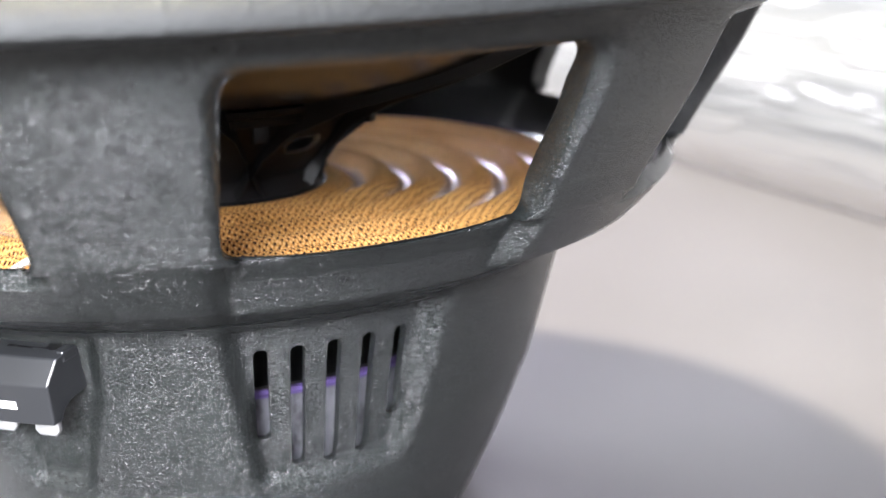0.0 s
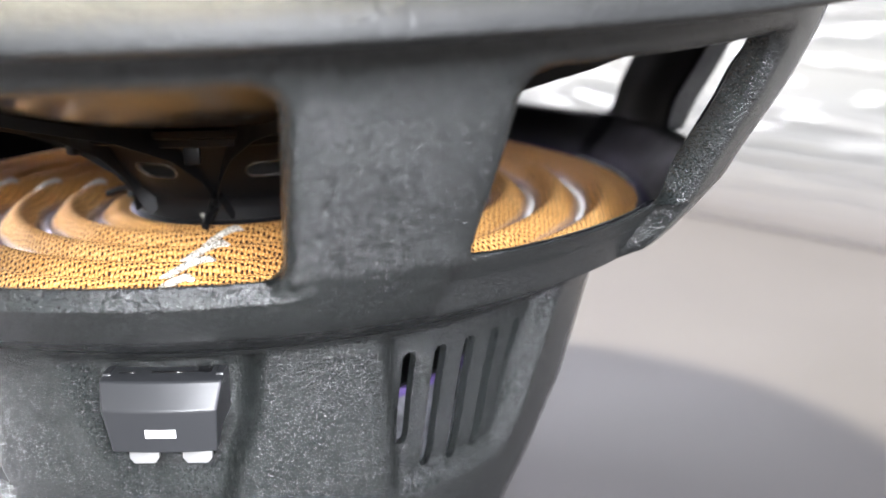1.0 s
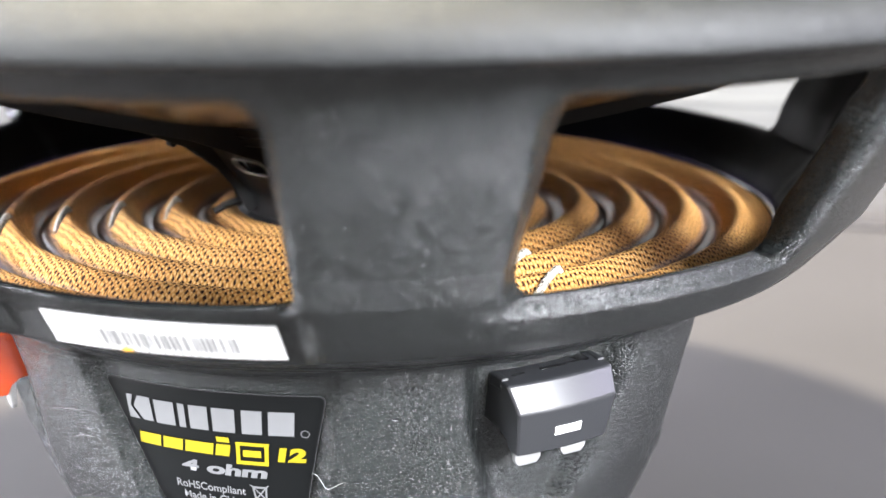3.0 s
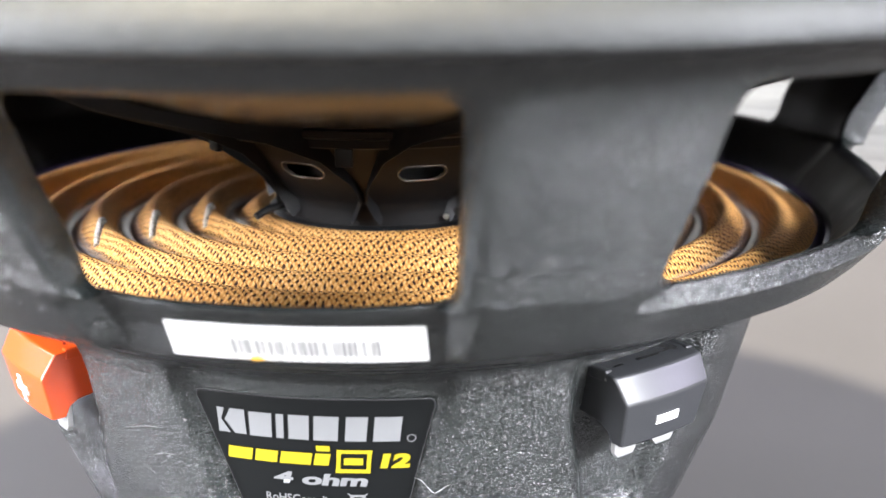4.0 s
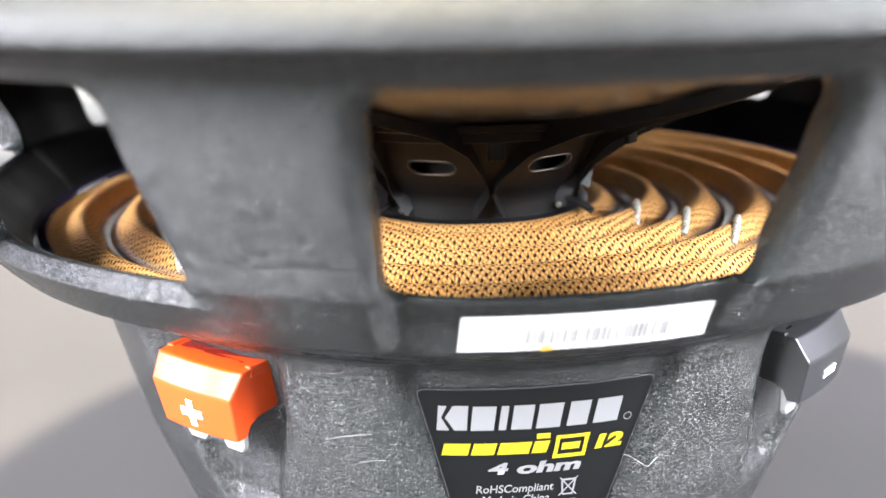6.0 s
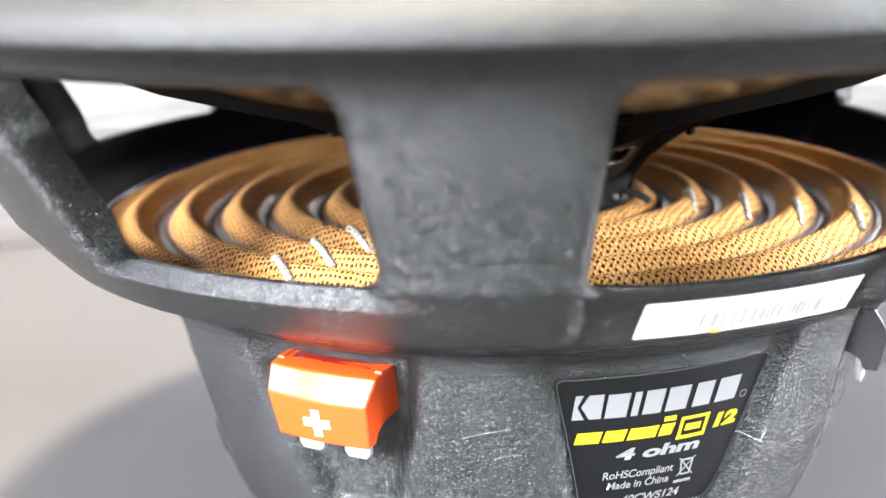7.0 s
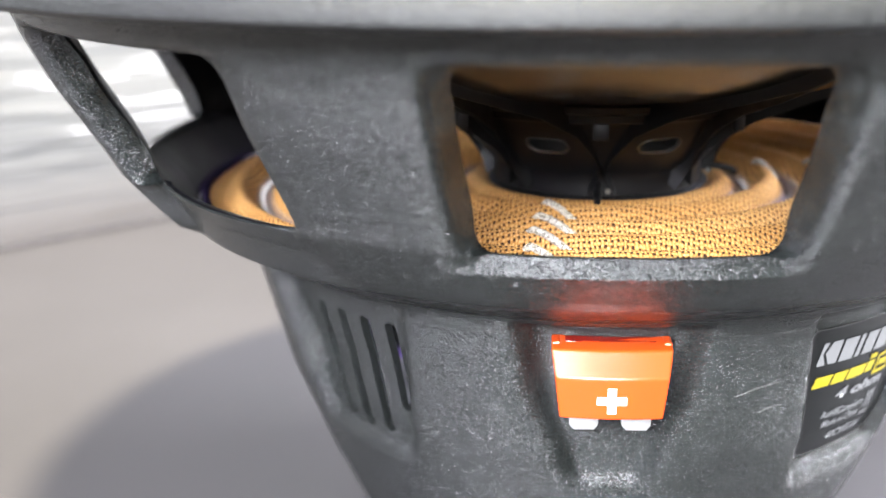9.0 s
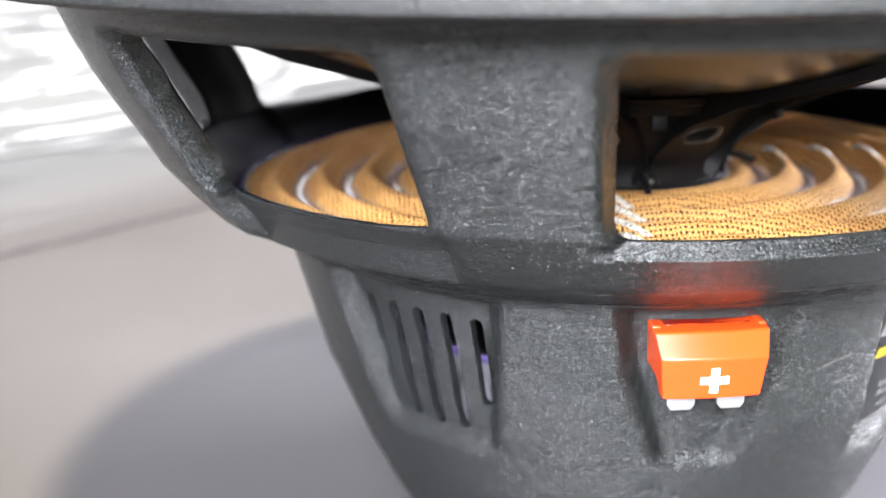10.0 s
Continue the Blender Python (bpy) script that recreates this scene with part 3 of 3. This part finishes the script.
for i in range(NCOL):
    p = (i + 1) % NCOL
    for j in range(len(zc) - 1):
        if oval(i, j):
            walls = []
            if not oval(i - 1, j):
                walls.append((A[i][j], A[i][j + 1], B[i][j + 1], B[i][j]))
            if not oval(p, j):
                walls.append((A[p][j], A[p][j + 1], B[p][j + 1], B[p][j]))
            if not oval(i, j - 1):
                walls.append((A[i][j], A[p][j], B[p][j], B[i][j]))
            if not oval(i, j + 1):
                walls.append((A[i][j + 1], A[p][j + 1], B[p][j + 1], B[i][j + 1]))
            for wall in walls:
                bm.faces.new(wall).material_index = 1
        else:
            bm.faces.new((A[i][j], A[p][j], A[p][j + 1], A[i][j + 1]))
            bm.faces.new((B[i][j], B[i][j + 1], B[p][j + 1], B[p][j]))
collar = part("cone_collar", bm, M_PLASTIC, sub, "black plastic collar with oval vent holes")
collar.data.materials.append(M_FORMER)
bm = bmesh.new()
sweep(bm, [(0.0, 0.0200), (0.0232, 0.0200), (0.0238, 0.0255), (0.0300, 0.0335), (0.0310, 0.0365), (0.0, 0.0365)], 64)
part("voice_coil_former", bm, M_FORMER, sub)

# unseen disc added to keep lamp light out of the collar
bm = bmesh.new()
sweep(bm, [(0.0, 0.0440), (0.0435, 0.0432), (0.0435, 0.0440), (0.0, 0.0450)], 64)
part("dust_cap", bm, M_CONE, sub)

# glossy lip at the collar's foot, bedded on the spider
bm = bmesh.new()
sweep(bm, [(0.0262, 0.0155), (0.0277, 0.0155), (0.0278, 0.0174), (0.0273, 0.0179), (0.0262, 0.0180)], 128)
part("collar_lip", bm, M_PLASTIC, sub, "glossy black lip round the collar's foot")
# thin metal line added round each oval hole to give it a bright edge
bm = bmesh.new()
pts = []
for i in range(33):
    a = 2 * math.pi * i / 32
    x = 0.0026 * (1 if math.cos(a) > 0 else -1) * min(1.0, abs(math.cos(a)) * 6) + 0.00257 * math.cos(a)
    z = 0.0311 + 0.0019 * math.sin(a)
    pts.append(pol(rc_(z) + 0.0001, 22.5 + math.degrees(x / 0.0337), z))
tube(bm, pts, 0.00014, 6)
rim = part("vent_rim", bm, M_FORMER, sub, "thin bright metal line round an oval vent hole")
for k in range(1, 8):
    ob = new("vent_rim", rim.data)
    ob.parent = sub
    ob.matrix_basis = pose(0, 0, 0, 0, 0, 45 * k)
# ring under the cone that ties the ribs
bm = bmesh.new()
sweep(bm, [(0.0415, 0.0388), (0.0444, 0.0384), (0.0450, 0.0388), (0.0453, 0.0404), (0.0466, 0.0410), (0.0470, 0.0425), (0.0440, 0.0432)], 128)
part("collar_ring", bm, M_PLASTIC, sub)
bm = bmesh.new()
box(bm, Matrix.Translation(pol(0.0440, -1.5, 0.0367)), 0.0036, 0.0013, 0.0038, 0.0003)
tab = part("collar_tab", bm, M_PLASTIC, sub)
for k in range(1, 8):
    ob = new("collar_tab", tab.data)
    ob.parent = sub
    ob.matrix_basis = pose(0, 0, 0, 0, 0, 45 * k)

# ribs that fan out from the collar to the cone, two from each foot
RIB = [(0.0264, 6.4, 0.0186, 0.0205), (0.0270, 3.6, 0.0205, 0.0234), (0.0282, 0.9, 0.0238, 0.0272), (0.0315, 3.4, 0.0284, 0.0345), (0.0405, 9.0, 0.0352, 0.0432), (0.0550, 14.5, 0.0415, 0.0458), (0.0735, 19.0, 0.0470, 0.0505), (0.0900, 22.2, 0.0522, 0.0553), (0.1050, 22.4, 0.0585, 0.0618), (0.1150, 22.4, 0.0640, 0.0670)]


def rib_mesh(side):
    bm = bmesh.new()
    rows = []
    for r, a, lo, hi in RIB:
        q = []
        for da in (-0.0005, 0.0005):
            d = math.degrees(da / r)
            q.append(bm.verts.new(pol(r + 0.002, side * a + d * 0.2, lo)))
            q.append(bm.verts.new(pol(r - 0.001, side * a + d, hi)))
        rows.append((q[0], q[1], q[3], q[2]))
    for a, b in zip(rows, rows[1:]):
        for i in range(4):
            bm.faces.new((a[i], a[(i + 1) % 4], b[(i + 1) % 4], b[i]))
    bm.faces.new(rows[0])
    bm.faces.new(rows[-1][::-1])
    return bm


for side in (-1, 1):
    first = part("collar_rib", rib_mesh(side), M_PLASTIC, sub)
    for k in range(1, 8):
        ob = new("collar_rib", first.data)
        ob.parent = sub
        ob.matrix_basis = pose(0, 0, 0, 0, 0, 45 * k)

# small pins where the leads leave the collar, each with a dab of pale glue
for th in (-47, 42):
    bm = bmesh.new()
    tube(bm, [pol(0.0262, th, 0.0208), pol(0.0290, th, 0.0206), pol(0.0322, th, 0.0200), pol(0.0350, th, 0.0188)], 0.0009, 10)
    part("lead_pin", bm, M_PLASTIC, sub)
    bm = bmesh.new()
    bmesh.ops.create_icosphere(bm, subdivisions=3, radius=1.0)
    for v in bm.verts:
        n = 1 + 0.25 * noise.noise(v.co * 1.7 + Vector((th, 0, 0)))
        v.co = pol(0.0278, th - math.copysign(5.0, th), 0.0196) + v.co * n * 0.00065
    part("glue_dab", bm, M_DAB, sub, "pale translucent glue dab")

# woven leads stitched over the spider's rolls
LEADS = [(-64.0, -53.5, 0.0414), (-61.6, -51.6, 0.0540), (-59.6, -51.8, 0.0660), (-57.5, -51.9, 0.0788)]
LEADS += [(55.5, 45.0, 0.0414), (52.7, 43.1, 0.0540), (51.0, 42.4, 0.0660), (49.0, 43.4, 0.0788)]
for a0, a1, r0 in LEADS:
    bm = bmesh.new()
    pts = []
    for i in range(19):
        u = i / 18
        r = r0 + 0.0036 * u
        z = 0.0201 - 0.0036 * u + 0.0008 * math.sin(math.pi * u) - 0.0012 * max(0.0, 1 - 8 * u)
        pts.append(pol(r, a0 + (a1 - a0) * u, z))
    tube(bm, pts, 0.0008, 12)
    part("stitched_lead", bm, M_LEAD, sub, "braided silver lead stitched through the spider")


# push terminals
def terminal(th, material, mark, name, label):
    m = pose(*pol(0.0, 0, 0), 0, 0, th)
    head = new(name)
    head.parent = sub
    tagged(head, label)
    bm = bmesh.new()
    # outline from the side: distance from the axis, height, half the width, and how far it bows out in the middle
    side = [(0.0765, 0.0026, 0.0116, 0), (0.0835, 0.0026, 0.0118, 0), (0.0876, 0.0021, 0.0118, 0.0007), (0.0904, -0.0028, 0.0110, 0.0009), (0.0884, -0.0120, 0.0101, 0.0008), (0.0856, -0.0120, 0.0101, 0), (0.0848, -0.0099, 0.0103, 0), (0.0830, -0.0086, 0.0105, 0), (0.0800, -0.0080, 0.0107, 0), (0.0765, -0.0074, 0.0110, 0)]
    across = np.linspace(-1, 1, 9)
    grid = [[bm.verts.new(m @ Vector((w * u, -(r + bow * (1 - u * u)), z))) for r, z, w, bow in side] for u in across]
    k = len(side)
    for l, q in zip(grid, grid[1:]):
        for i in range(k):
            bm.faces.new((l[i], l[(i + 1) % k], q[(i + 1) % k], q[i]))
    bm.faces.new(grid[0][::-1])
    bm.faces.new(grid[-1])
    bmesh.ops.recalc_face_normals(bm, faces=bm.faces)
    bmesh.ops.bevel(bm, geom=[e for e in bm.edges if e.calc_face_angle(0) > 0.3], offset=0.0004, segments=2, affect="EDGES", profile=0.5)
    # raised ears at both ends of the top
    for x in (-0.0109, 0.0109):
        box(bm, m @ Matrix.Translation((x, -0.0832, 0.0016)), 0.0017, 0.0046, 0.0024, 0.0004)
    part("push_button", bm, material, head, angle=8)
    # the sign on the lower face
    tilt = math.degrees(math.atan2(0.0020, 0.0092))
    f = m @ Matrix.Translation((0, -0.09025, -0.0076)) @ pose(0, 0, 0, tilt, 0, 0)
    bm = bmesh.new()
    box(bm, f, 0.0058, 0.0004, 0.0017)
    if mark == "+":
        box(bm, f, 0.0017, 0.00044, 0.0058)
    part("plus_mark" if mark == "+" else "minus_mark", bm, M_WHITE, head, "white printed sign", smooth=False)
    for x in (-0.0052, 0.0052):
        bm = bmesh.new()
        # flat blade with clipped lower corners
        blade = [(-0.0029, -0.0084), (-0.0029, -0.0150), (-0.0020, -0.0161), (0.0020, -0.0161), (0.0029, -0.0150), (0.0029, -0.0084)]
        loops = [[bm.verts.new(m @ Vector((x + px, py, pz))) for px, pz in blade] for py in (-0.0836, -0.0848)]
        bm.faces.new(loops[0])
        bm.faces.new(loops[1][::-1])
        for i in range(6):
            bm.faces.new((loops[0][i], loops[1][i], loops[1][(i + 1) % 6], loops[0][(i + 1) % 6]))
        bmesh.ops.recalc_face_normals(bm, faces=bm.faces)
        bmesh.ops.bevel(bm, geom=bm.edges[:], offset=0.0002, segments=2, affect="EDGES", profile=0.5)
        part("contact_blade", bm, M_TIN, head, "plain metal contact blade")
    bm = bmesh.new()
    box(bm, m @ Matrix.Translation((0, -0.0798, 0.0017)), 0.0192, 0.0092, 0.0018, 0.0006, 3)
    for x, w in ((-0.0074, 0.0034), (0.0006, 0.0062), (0.0080, 0.0018)):
        box(bm, m @ Matrix.Translation((x, -0.0840, 0.0022)), w, 0.0010, 0.0008, 0.0003)
    for v in bm.verts:
        v.co.z += 0.00022 * noise.noise(v.co * 420 + Vector((th, 0, 0)))
    gloss = M_DEEPRED if mark == "+" else M_GLOSS
    part("terminal_block", bm, gloss, head, "glossy " + ("deep red" if mark == "+" else "black") + " plastic block behind the button")
    return head


terminal(45, M_GREY, "-", "negative_terminal", "dark grey plastic push terminal with a white minus")
terminal(-45, M_RED, "+", "positive_terminal", "orange-red plastic push terminal with a white plus")


# stickers: patches that follow a surface given by radius over angle and height
def patch(bm, outline_fn, surf, z0, z1, nz, nx, lift, thick=0.0):
    rows = []
    for j in range(nz + 1):
        z = z0 + (z1 - z0) * j / nz
        a0, a1 = outline_fn(z)
        rows.append([bm.verts.new(surf(a0 + (a1 - a0) * i / nx, z, lift)) for i in range(nx + 1)])
    for a, b in zip(rows, rows[1:]):
        for i in range(nx):
            bm.faces.new((a[i], a[i + 1], b[i + 1], b[i]))
    return bm


def label_surf(x, z, lift):
    """x in metres across the label, z its height; the panel it lies on is gently curved."""
    r = lerp(z, BODY) - 0.0034 + lift
    return pol(r, math.degrees(x / 0.0815), z)


LAB_Z0, LAB_Z1 = -0.0318, 0.0012


def lab_edge(z):
    h = lerp(z, [(LAB_Z0, 0.0153), (LAB_Z1, 0.0221)])
    d = min(z - LAB_Z0, LAB_Z1 - z)
    rc = 0.0016
    if d < rc:
        h -= rc - math.sqrt(max(rc * rc - (rc - max(d, 0)) ** 2, 0))
    return -h, h


label_ob = new("name_label")
label_ob.parent = sub
tagged(label_ob, "black film label with silver and yellow print")
bm = bmesh.new()
zz = [LAB_Z0 + 0.0016 * k for k in (0, 0.05, 0.2, 0.5, 1)] + list(np.linspace(LAB_Z0 + 0.003, LAB_Z1 - 0.003, 14)) + [LAB_Z1 - 0.0016 * k for k in (1, 0.5, 0.2, 0.05, 0)]
rows = []
for z in zz:
    a0, a1 = lab_edge(z)
    rows.append([bm.verts.new(label_surf(a0 + (a1 - a0) * i / 24, z, 0.0003)) for i in range(25)])
for a, b in zip(rows, rows[1:]):
    for i in range(24):
        bm.faces.new((a[i], a[i + 1], b[i + 1], b[i]))
part("label_film", bm, M_LABEL, label_ob)
bm = bmesh.new()
loop = []
for z in zz:
    loop.append((lab_edge(z)[1], z))
loop += [(-x, z) for x, z in loop[::-1]]
mid = (LAB_Z0 + LAB_Z1) / 2
ins = [bm.verts.new(label_surf(x * 0.993, mid + (z - mid) * 0.991, 0.00045)) for x, z in loop]
outs = [bm.verts.new(label_surf(x, z, 0.00045)) for x, z in loop]
for i in range(len(loop)):
    p = (i + 1) % len(loop)
    if (outs[i].co - outs[p].co).length > 0.012:
        n = 16
        rows = []
        for s_, e_, k in ((loop[i], loop[p], 0.993), (loop[i], loop[p], 1.0)):
            kz = 0.991 if k < 1 else 1.0
            rows.append([bm.verts.new(label_surf((s_[0] + (e_[0] - s_[0]) * q / n) * k, mid + (s_[1] - mid) * kz, 0.00045)) for q in range(n + 1)])
        for q in range(n):
            bm.faces.new((rows[0][q], rows[0][q + 1], rows[1][q + 1], rows[1][q]))
    else:
        bm.faces.new((ins[i], ins[p], outs[p], outs[i]))
part("label_rim", bm, M_EDGE, label_ob, "light cut edge of the label film")


def printed(text, size, x, z, material, name, shear=0.0, stretch=1.0, bold=0.0, tilt=0.0):
    """Letters laid on the label, centred at x, z."""
    cu = bpy.data.curves.new(name, "FONT")
    cu.body, cu.size, cu.align_x, cu.align_y, cu.shear, cu.offset = text, size, "CENTER", "CENTER", shear, bold
    tmp = bpy.data.objects.new(name, cu)
    scene.collection.objects.link(tmp)
    bpy.context.view_layer.update()
    me = bpy.data.meshes.new_from_object(tmp.evaluated_get(bpy.context.evaluated_depsgraph_get()))
    bpy.data.objects.remove(tmp)
    bm = bmesh.new()
    bm.from_mesh(me)
    bpy.data.meshes.remove(me)
    bmesh.ops.triangulate(bm, faces=bm.faces)
    for v in bm.verts:
        v.co = label_surf(v.co.x * stretch + x, v.co.y + z, 0.0005)
    return part(name, bm, material, label_ob, smooth=False)


def bars(rects, material, name, parent, surf, lift):
    bm = bmesh.new()
    for x, z, w, h, sh in rects:
        n = max(1, int(w / 0.002))
        lo = [bm.verts.new(surf(x - w / 2 + w * i / n - sh * h / 2, z - h / 2, lift)) for i in range(n + 1)]
        hi = [bm.verts.new(surf(x - w / 2 + w * i / n + sh * h / 2, z + h / 2, lift)) for i in range(n + 1)]
        for i in range(n):
            bm.faces.new((lo[i], lo[i + 1], hi[i + 1], hi[i]))
    return part(name, bm, material, parent, smooth=False)


# maker's name and series as plain shapes
def shape(corners, material, name):
    bm = bmesh.new()
    bm.faces.new([bm.verts.new(label_surf(x, z, 0.0005)) for x, z in corners])
    return part(name, bm, material, label_ob, smooth=False)


shape([(-0.0181, -0.0024), (-0.0166, -0.0024), (-0.0177, -0.0050), (-0.0163, -0.0079), (-0.0187, -0.0079)], M_SILVERINK, "maker_mark")
shape([(-0.0155, -0.0024), (-0.0127, -0.0024), (-0.0131, -0.0079), (-0.0154, -0.0079), (-0.0170, -0.0050)], M_SILVERINK, "maker_mark")
for x, w in [(-0.0100, 0.0043), (-0.0063, 0.0014), (-0.0028, 0.0038), (0.0022, 0.0045), (0.0077, 0.0039), (0.0133, 0.0049)]:
    bars([(x, -0.0053, w, 0.0054, 0.1)], M_SILVERINK, "maker_mark", label_ob, label_surf, 0.0005)
for x, w in [(-0.0152, 0.0050), (-0.0099, 0.0044), (-0.0041, 0.0060), (0.0009, 0.0029)]:
    bars([(x, -0.0123, w, 0.0027, 0.25)], M_YELLOW, "series_mark", label_ob, label_surf, 0.0005)
bars([(0.0071, -0.0104, 0.0066, 0.0008, 0.1), (0.0066, -0.0148, 0.0066, 0.0009, 0.1), (0.0040, -0.0126, 0.0008, 0.0040, 0.1), (0.0097, -0.0126, 0.0008, 0.0040, 0.1), (0.0068, -0.0126, 0.0036, 0.0016, 0.1)], M_YELLOW, "series_mark", label_ob, label_surf, 0.0005)
bars([(0.0013, -0.0098, 0.0026, 0.0012, 0)], M_YELLOW, "small_mark", label_ob, label_surf, 0.0005)
printed("12", 0.0041, 0.0140, -0.0126, M_YELLOW, "size_print", 0.15, 1.5, 0.00026)
printed("4 ohm", 0.0036, 0.0, -0.0171, M_SILVERINK, "impedance_print", 0.15, 1.95, 0.00016)
printed("RoHSCompliant", 0.0026, -0.0038, -0.0219, M_SILVERINK, "compliance_print", 0.1, 0.92, 0.00004)
printed("Made in China", 0.0026, -0.0035, -0.0245, M_SILVERINK, "origin_print", 0.1, 0.92, 0.00004)
printed("40CWS124", 0.0029, 0.0, -0.0285, M_SILVERINK, "code_print", 0.15, 1.0, 0.00008)
bars([(0.0072, -0.0222, 0.0004, 0.0044, 0.85), (0.0072, -0.0222, 0.0004, 0.0044, -0.85), (0.0072, -0.0206, 0.0030, 0.0005, 0), (0.0060, -0.0224, 0.0004, 0.0032, -0.1), (0.0084, -0.0224, 0.0004, 0.0032, 0.1), (0.0072, -0.0241, 0.0022, 0.0004, 0), (0.0070, -0.0258, 0.0042, 0.0008, 0)], M_SILVERINK, "bin_symbol", label_ob, label_surf, 0.0005)


# bar-code sticker on the flat band under the window
def band_surf(x, z, lift):
    r = 0.1041 + (z - 0.0160) * 0.65 + lift
    return pol(r, 1.8 + math.degrees(x / r), z)


sticker = new("barcode_sticker")
sticker.parent = sub
tagged(sticker, "white paper sticker with a bar code")
bm = bmesh.new()
patch(bm, lambda z: (-0.0209, 0.0209), band_surf, 0.0160, 0.0234, 6, 20, 0.0004)
part("paper", bm, M_PAPER, sticker)
rng = random.Random(4)
x = -0.0118
while x < 0.0135:
    w = rng.choice((0.0003, 0.0004, 0.0006, 0.0007))
    bars([(x, 0.0189, w, 0.0034, 0)], M_INK, "code_bar", sticker, band_surf, 0.0006)
    x += w + rng.choice((0.0003, 0.0004, 0.0008))
for i in range(14):
    bars([(-0.0100 + 0.0015 * i, 0.01665, 0.0007, 0.0004, 0)], M_INK, "code_bar", sticker, band_surf, 0.0006)


def ellipsoid(centre, m, sx, sy, sz, seed):
    bm = bmesh.new()
    bmesh.ops.create_icosphere(bm, subdivisions=3, radius=1.0)
    for v in bm.verts:
        k = 1 + 0.35 * noise.noise(v.co * 1.5 + Vector((seed, 0, 0)))
        v.co = centre + m @ Vector((v.co.x * sx * k, v.co.y * sy, v.co.z * sz * k))
    return bm


# small marks: amber glue on the sticker's lower edge, a pale scuff under the flange, scratches on the housing
turn = Matrix.Rotation(radians(-1.0), 3, "Z")
part("glue_spot", ellipsoid(band_surf(-0.0066, 0.0164, 0.0005), turn, 0.0012, 0.0004, 0.0005, 3.0), mat("amber_glue", (0.42, 0.22, 0.03), 0.3), sticker, "amber glue spot")
turn = Matrix.Rotation(radians(-21.6), 3, "Z")
part("scuff_mark", ellipsoid(pol(0.1382, -21.6, 0.0662), turn, 0.0009, 0.0006, 0.0015, 5.0), mat("pale_scuff", (0.3, 0.3, 0.3), 0.6), sub, "pale scuff on the black paint")
M_SCRATCH = mat("bare_scratch", (0.09, 0.09, 0.09), 0.35)
for a0, z0, a1, z1 in ((-27.5, -0.0105, -21.2, -0.0082), (-23.5, -0.0152, -19.8, -0.0140)):
    bm = bmesh.new()
    tube(bm, [pol(body_r(a0 + (a1 - a0) * u, z0 + (z1 - z0) * u) + 0.00008, a0 + (a1 - a0) * u, z0 + (z1 - z0) * u + 0.0003 * math.sin(3 * u)) for u in np.linspace(0, 1, 14)], 0.000035, 5)
    part("scratch", bm, M_SCRATCH, sub, "fine pale scratch in the paint")
# registered sign beside the maker's mark
bm = bmesh.new()
a = [bm.verts.new(label_surf(0.0176 + 0.00085 * math.cos(i * math.pi / 12), -0.0074 + 0.00085 * math.sin(i * math.pi / 12), 0.0005)) for i in range(24)]
b = [bm.verts.new(label_surf(0.0176 + 0.00068 * math.cos(i * math.pi / 12), -0.0074 + 0.00068 * math.sin(i * math.pi / 12), 0.0005)) for i in range(24)]
for i in range(24):
    bm.faces.new((a[i], a[(i + 1) % 24], b[(i + 1) % 24], b[i]))
part("ring_mark", bm, M_SILVERINK, label_ob, smooth=False)

# loose white fibre caught on the housing beside the label
bm = bmesh.new()
pts = [pol(body_r(12.8 + 4.6 * u, -0.0166) + 0.0004 + 0.0006 * math.sin(5 * u), 12.8 + 4.6 * u, -0.0166 - 0.0012 * math.sin(math.pi * u * 0.8) + 0.0003 * math.sin(9 * u)) for u in np.linspace(0, 1, 22)]
tube(bm, pts, 0.00003, 6)
tagged(finish("lint_fibre", bm, M_LINT), "loose white lint fibre clinging to the black housing", "fibre")
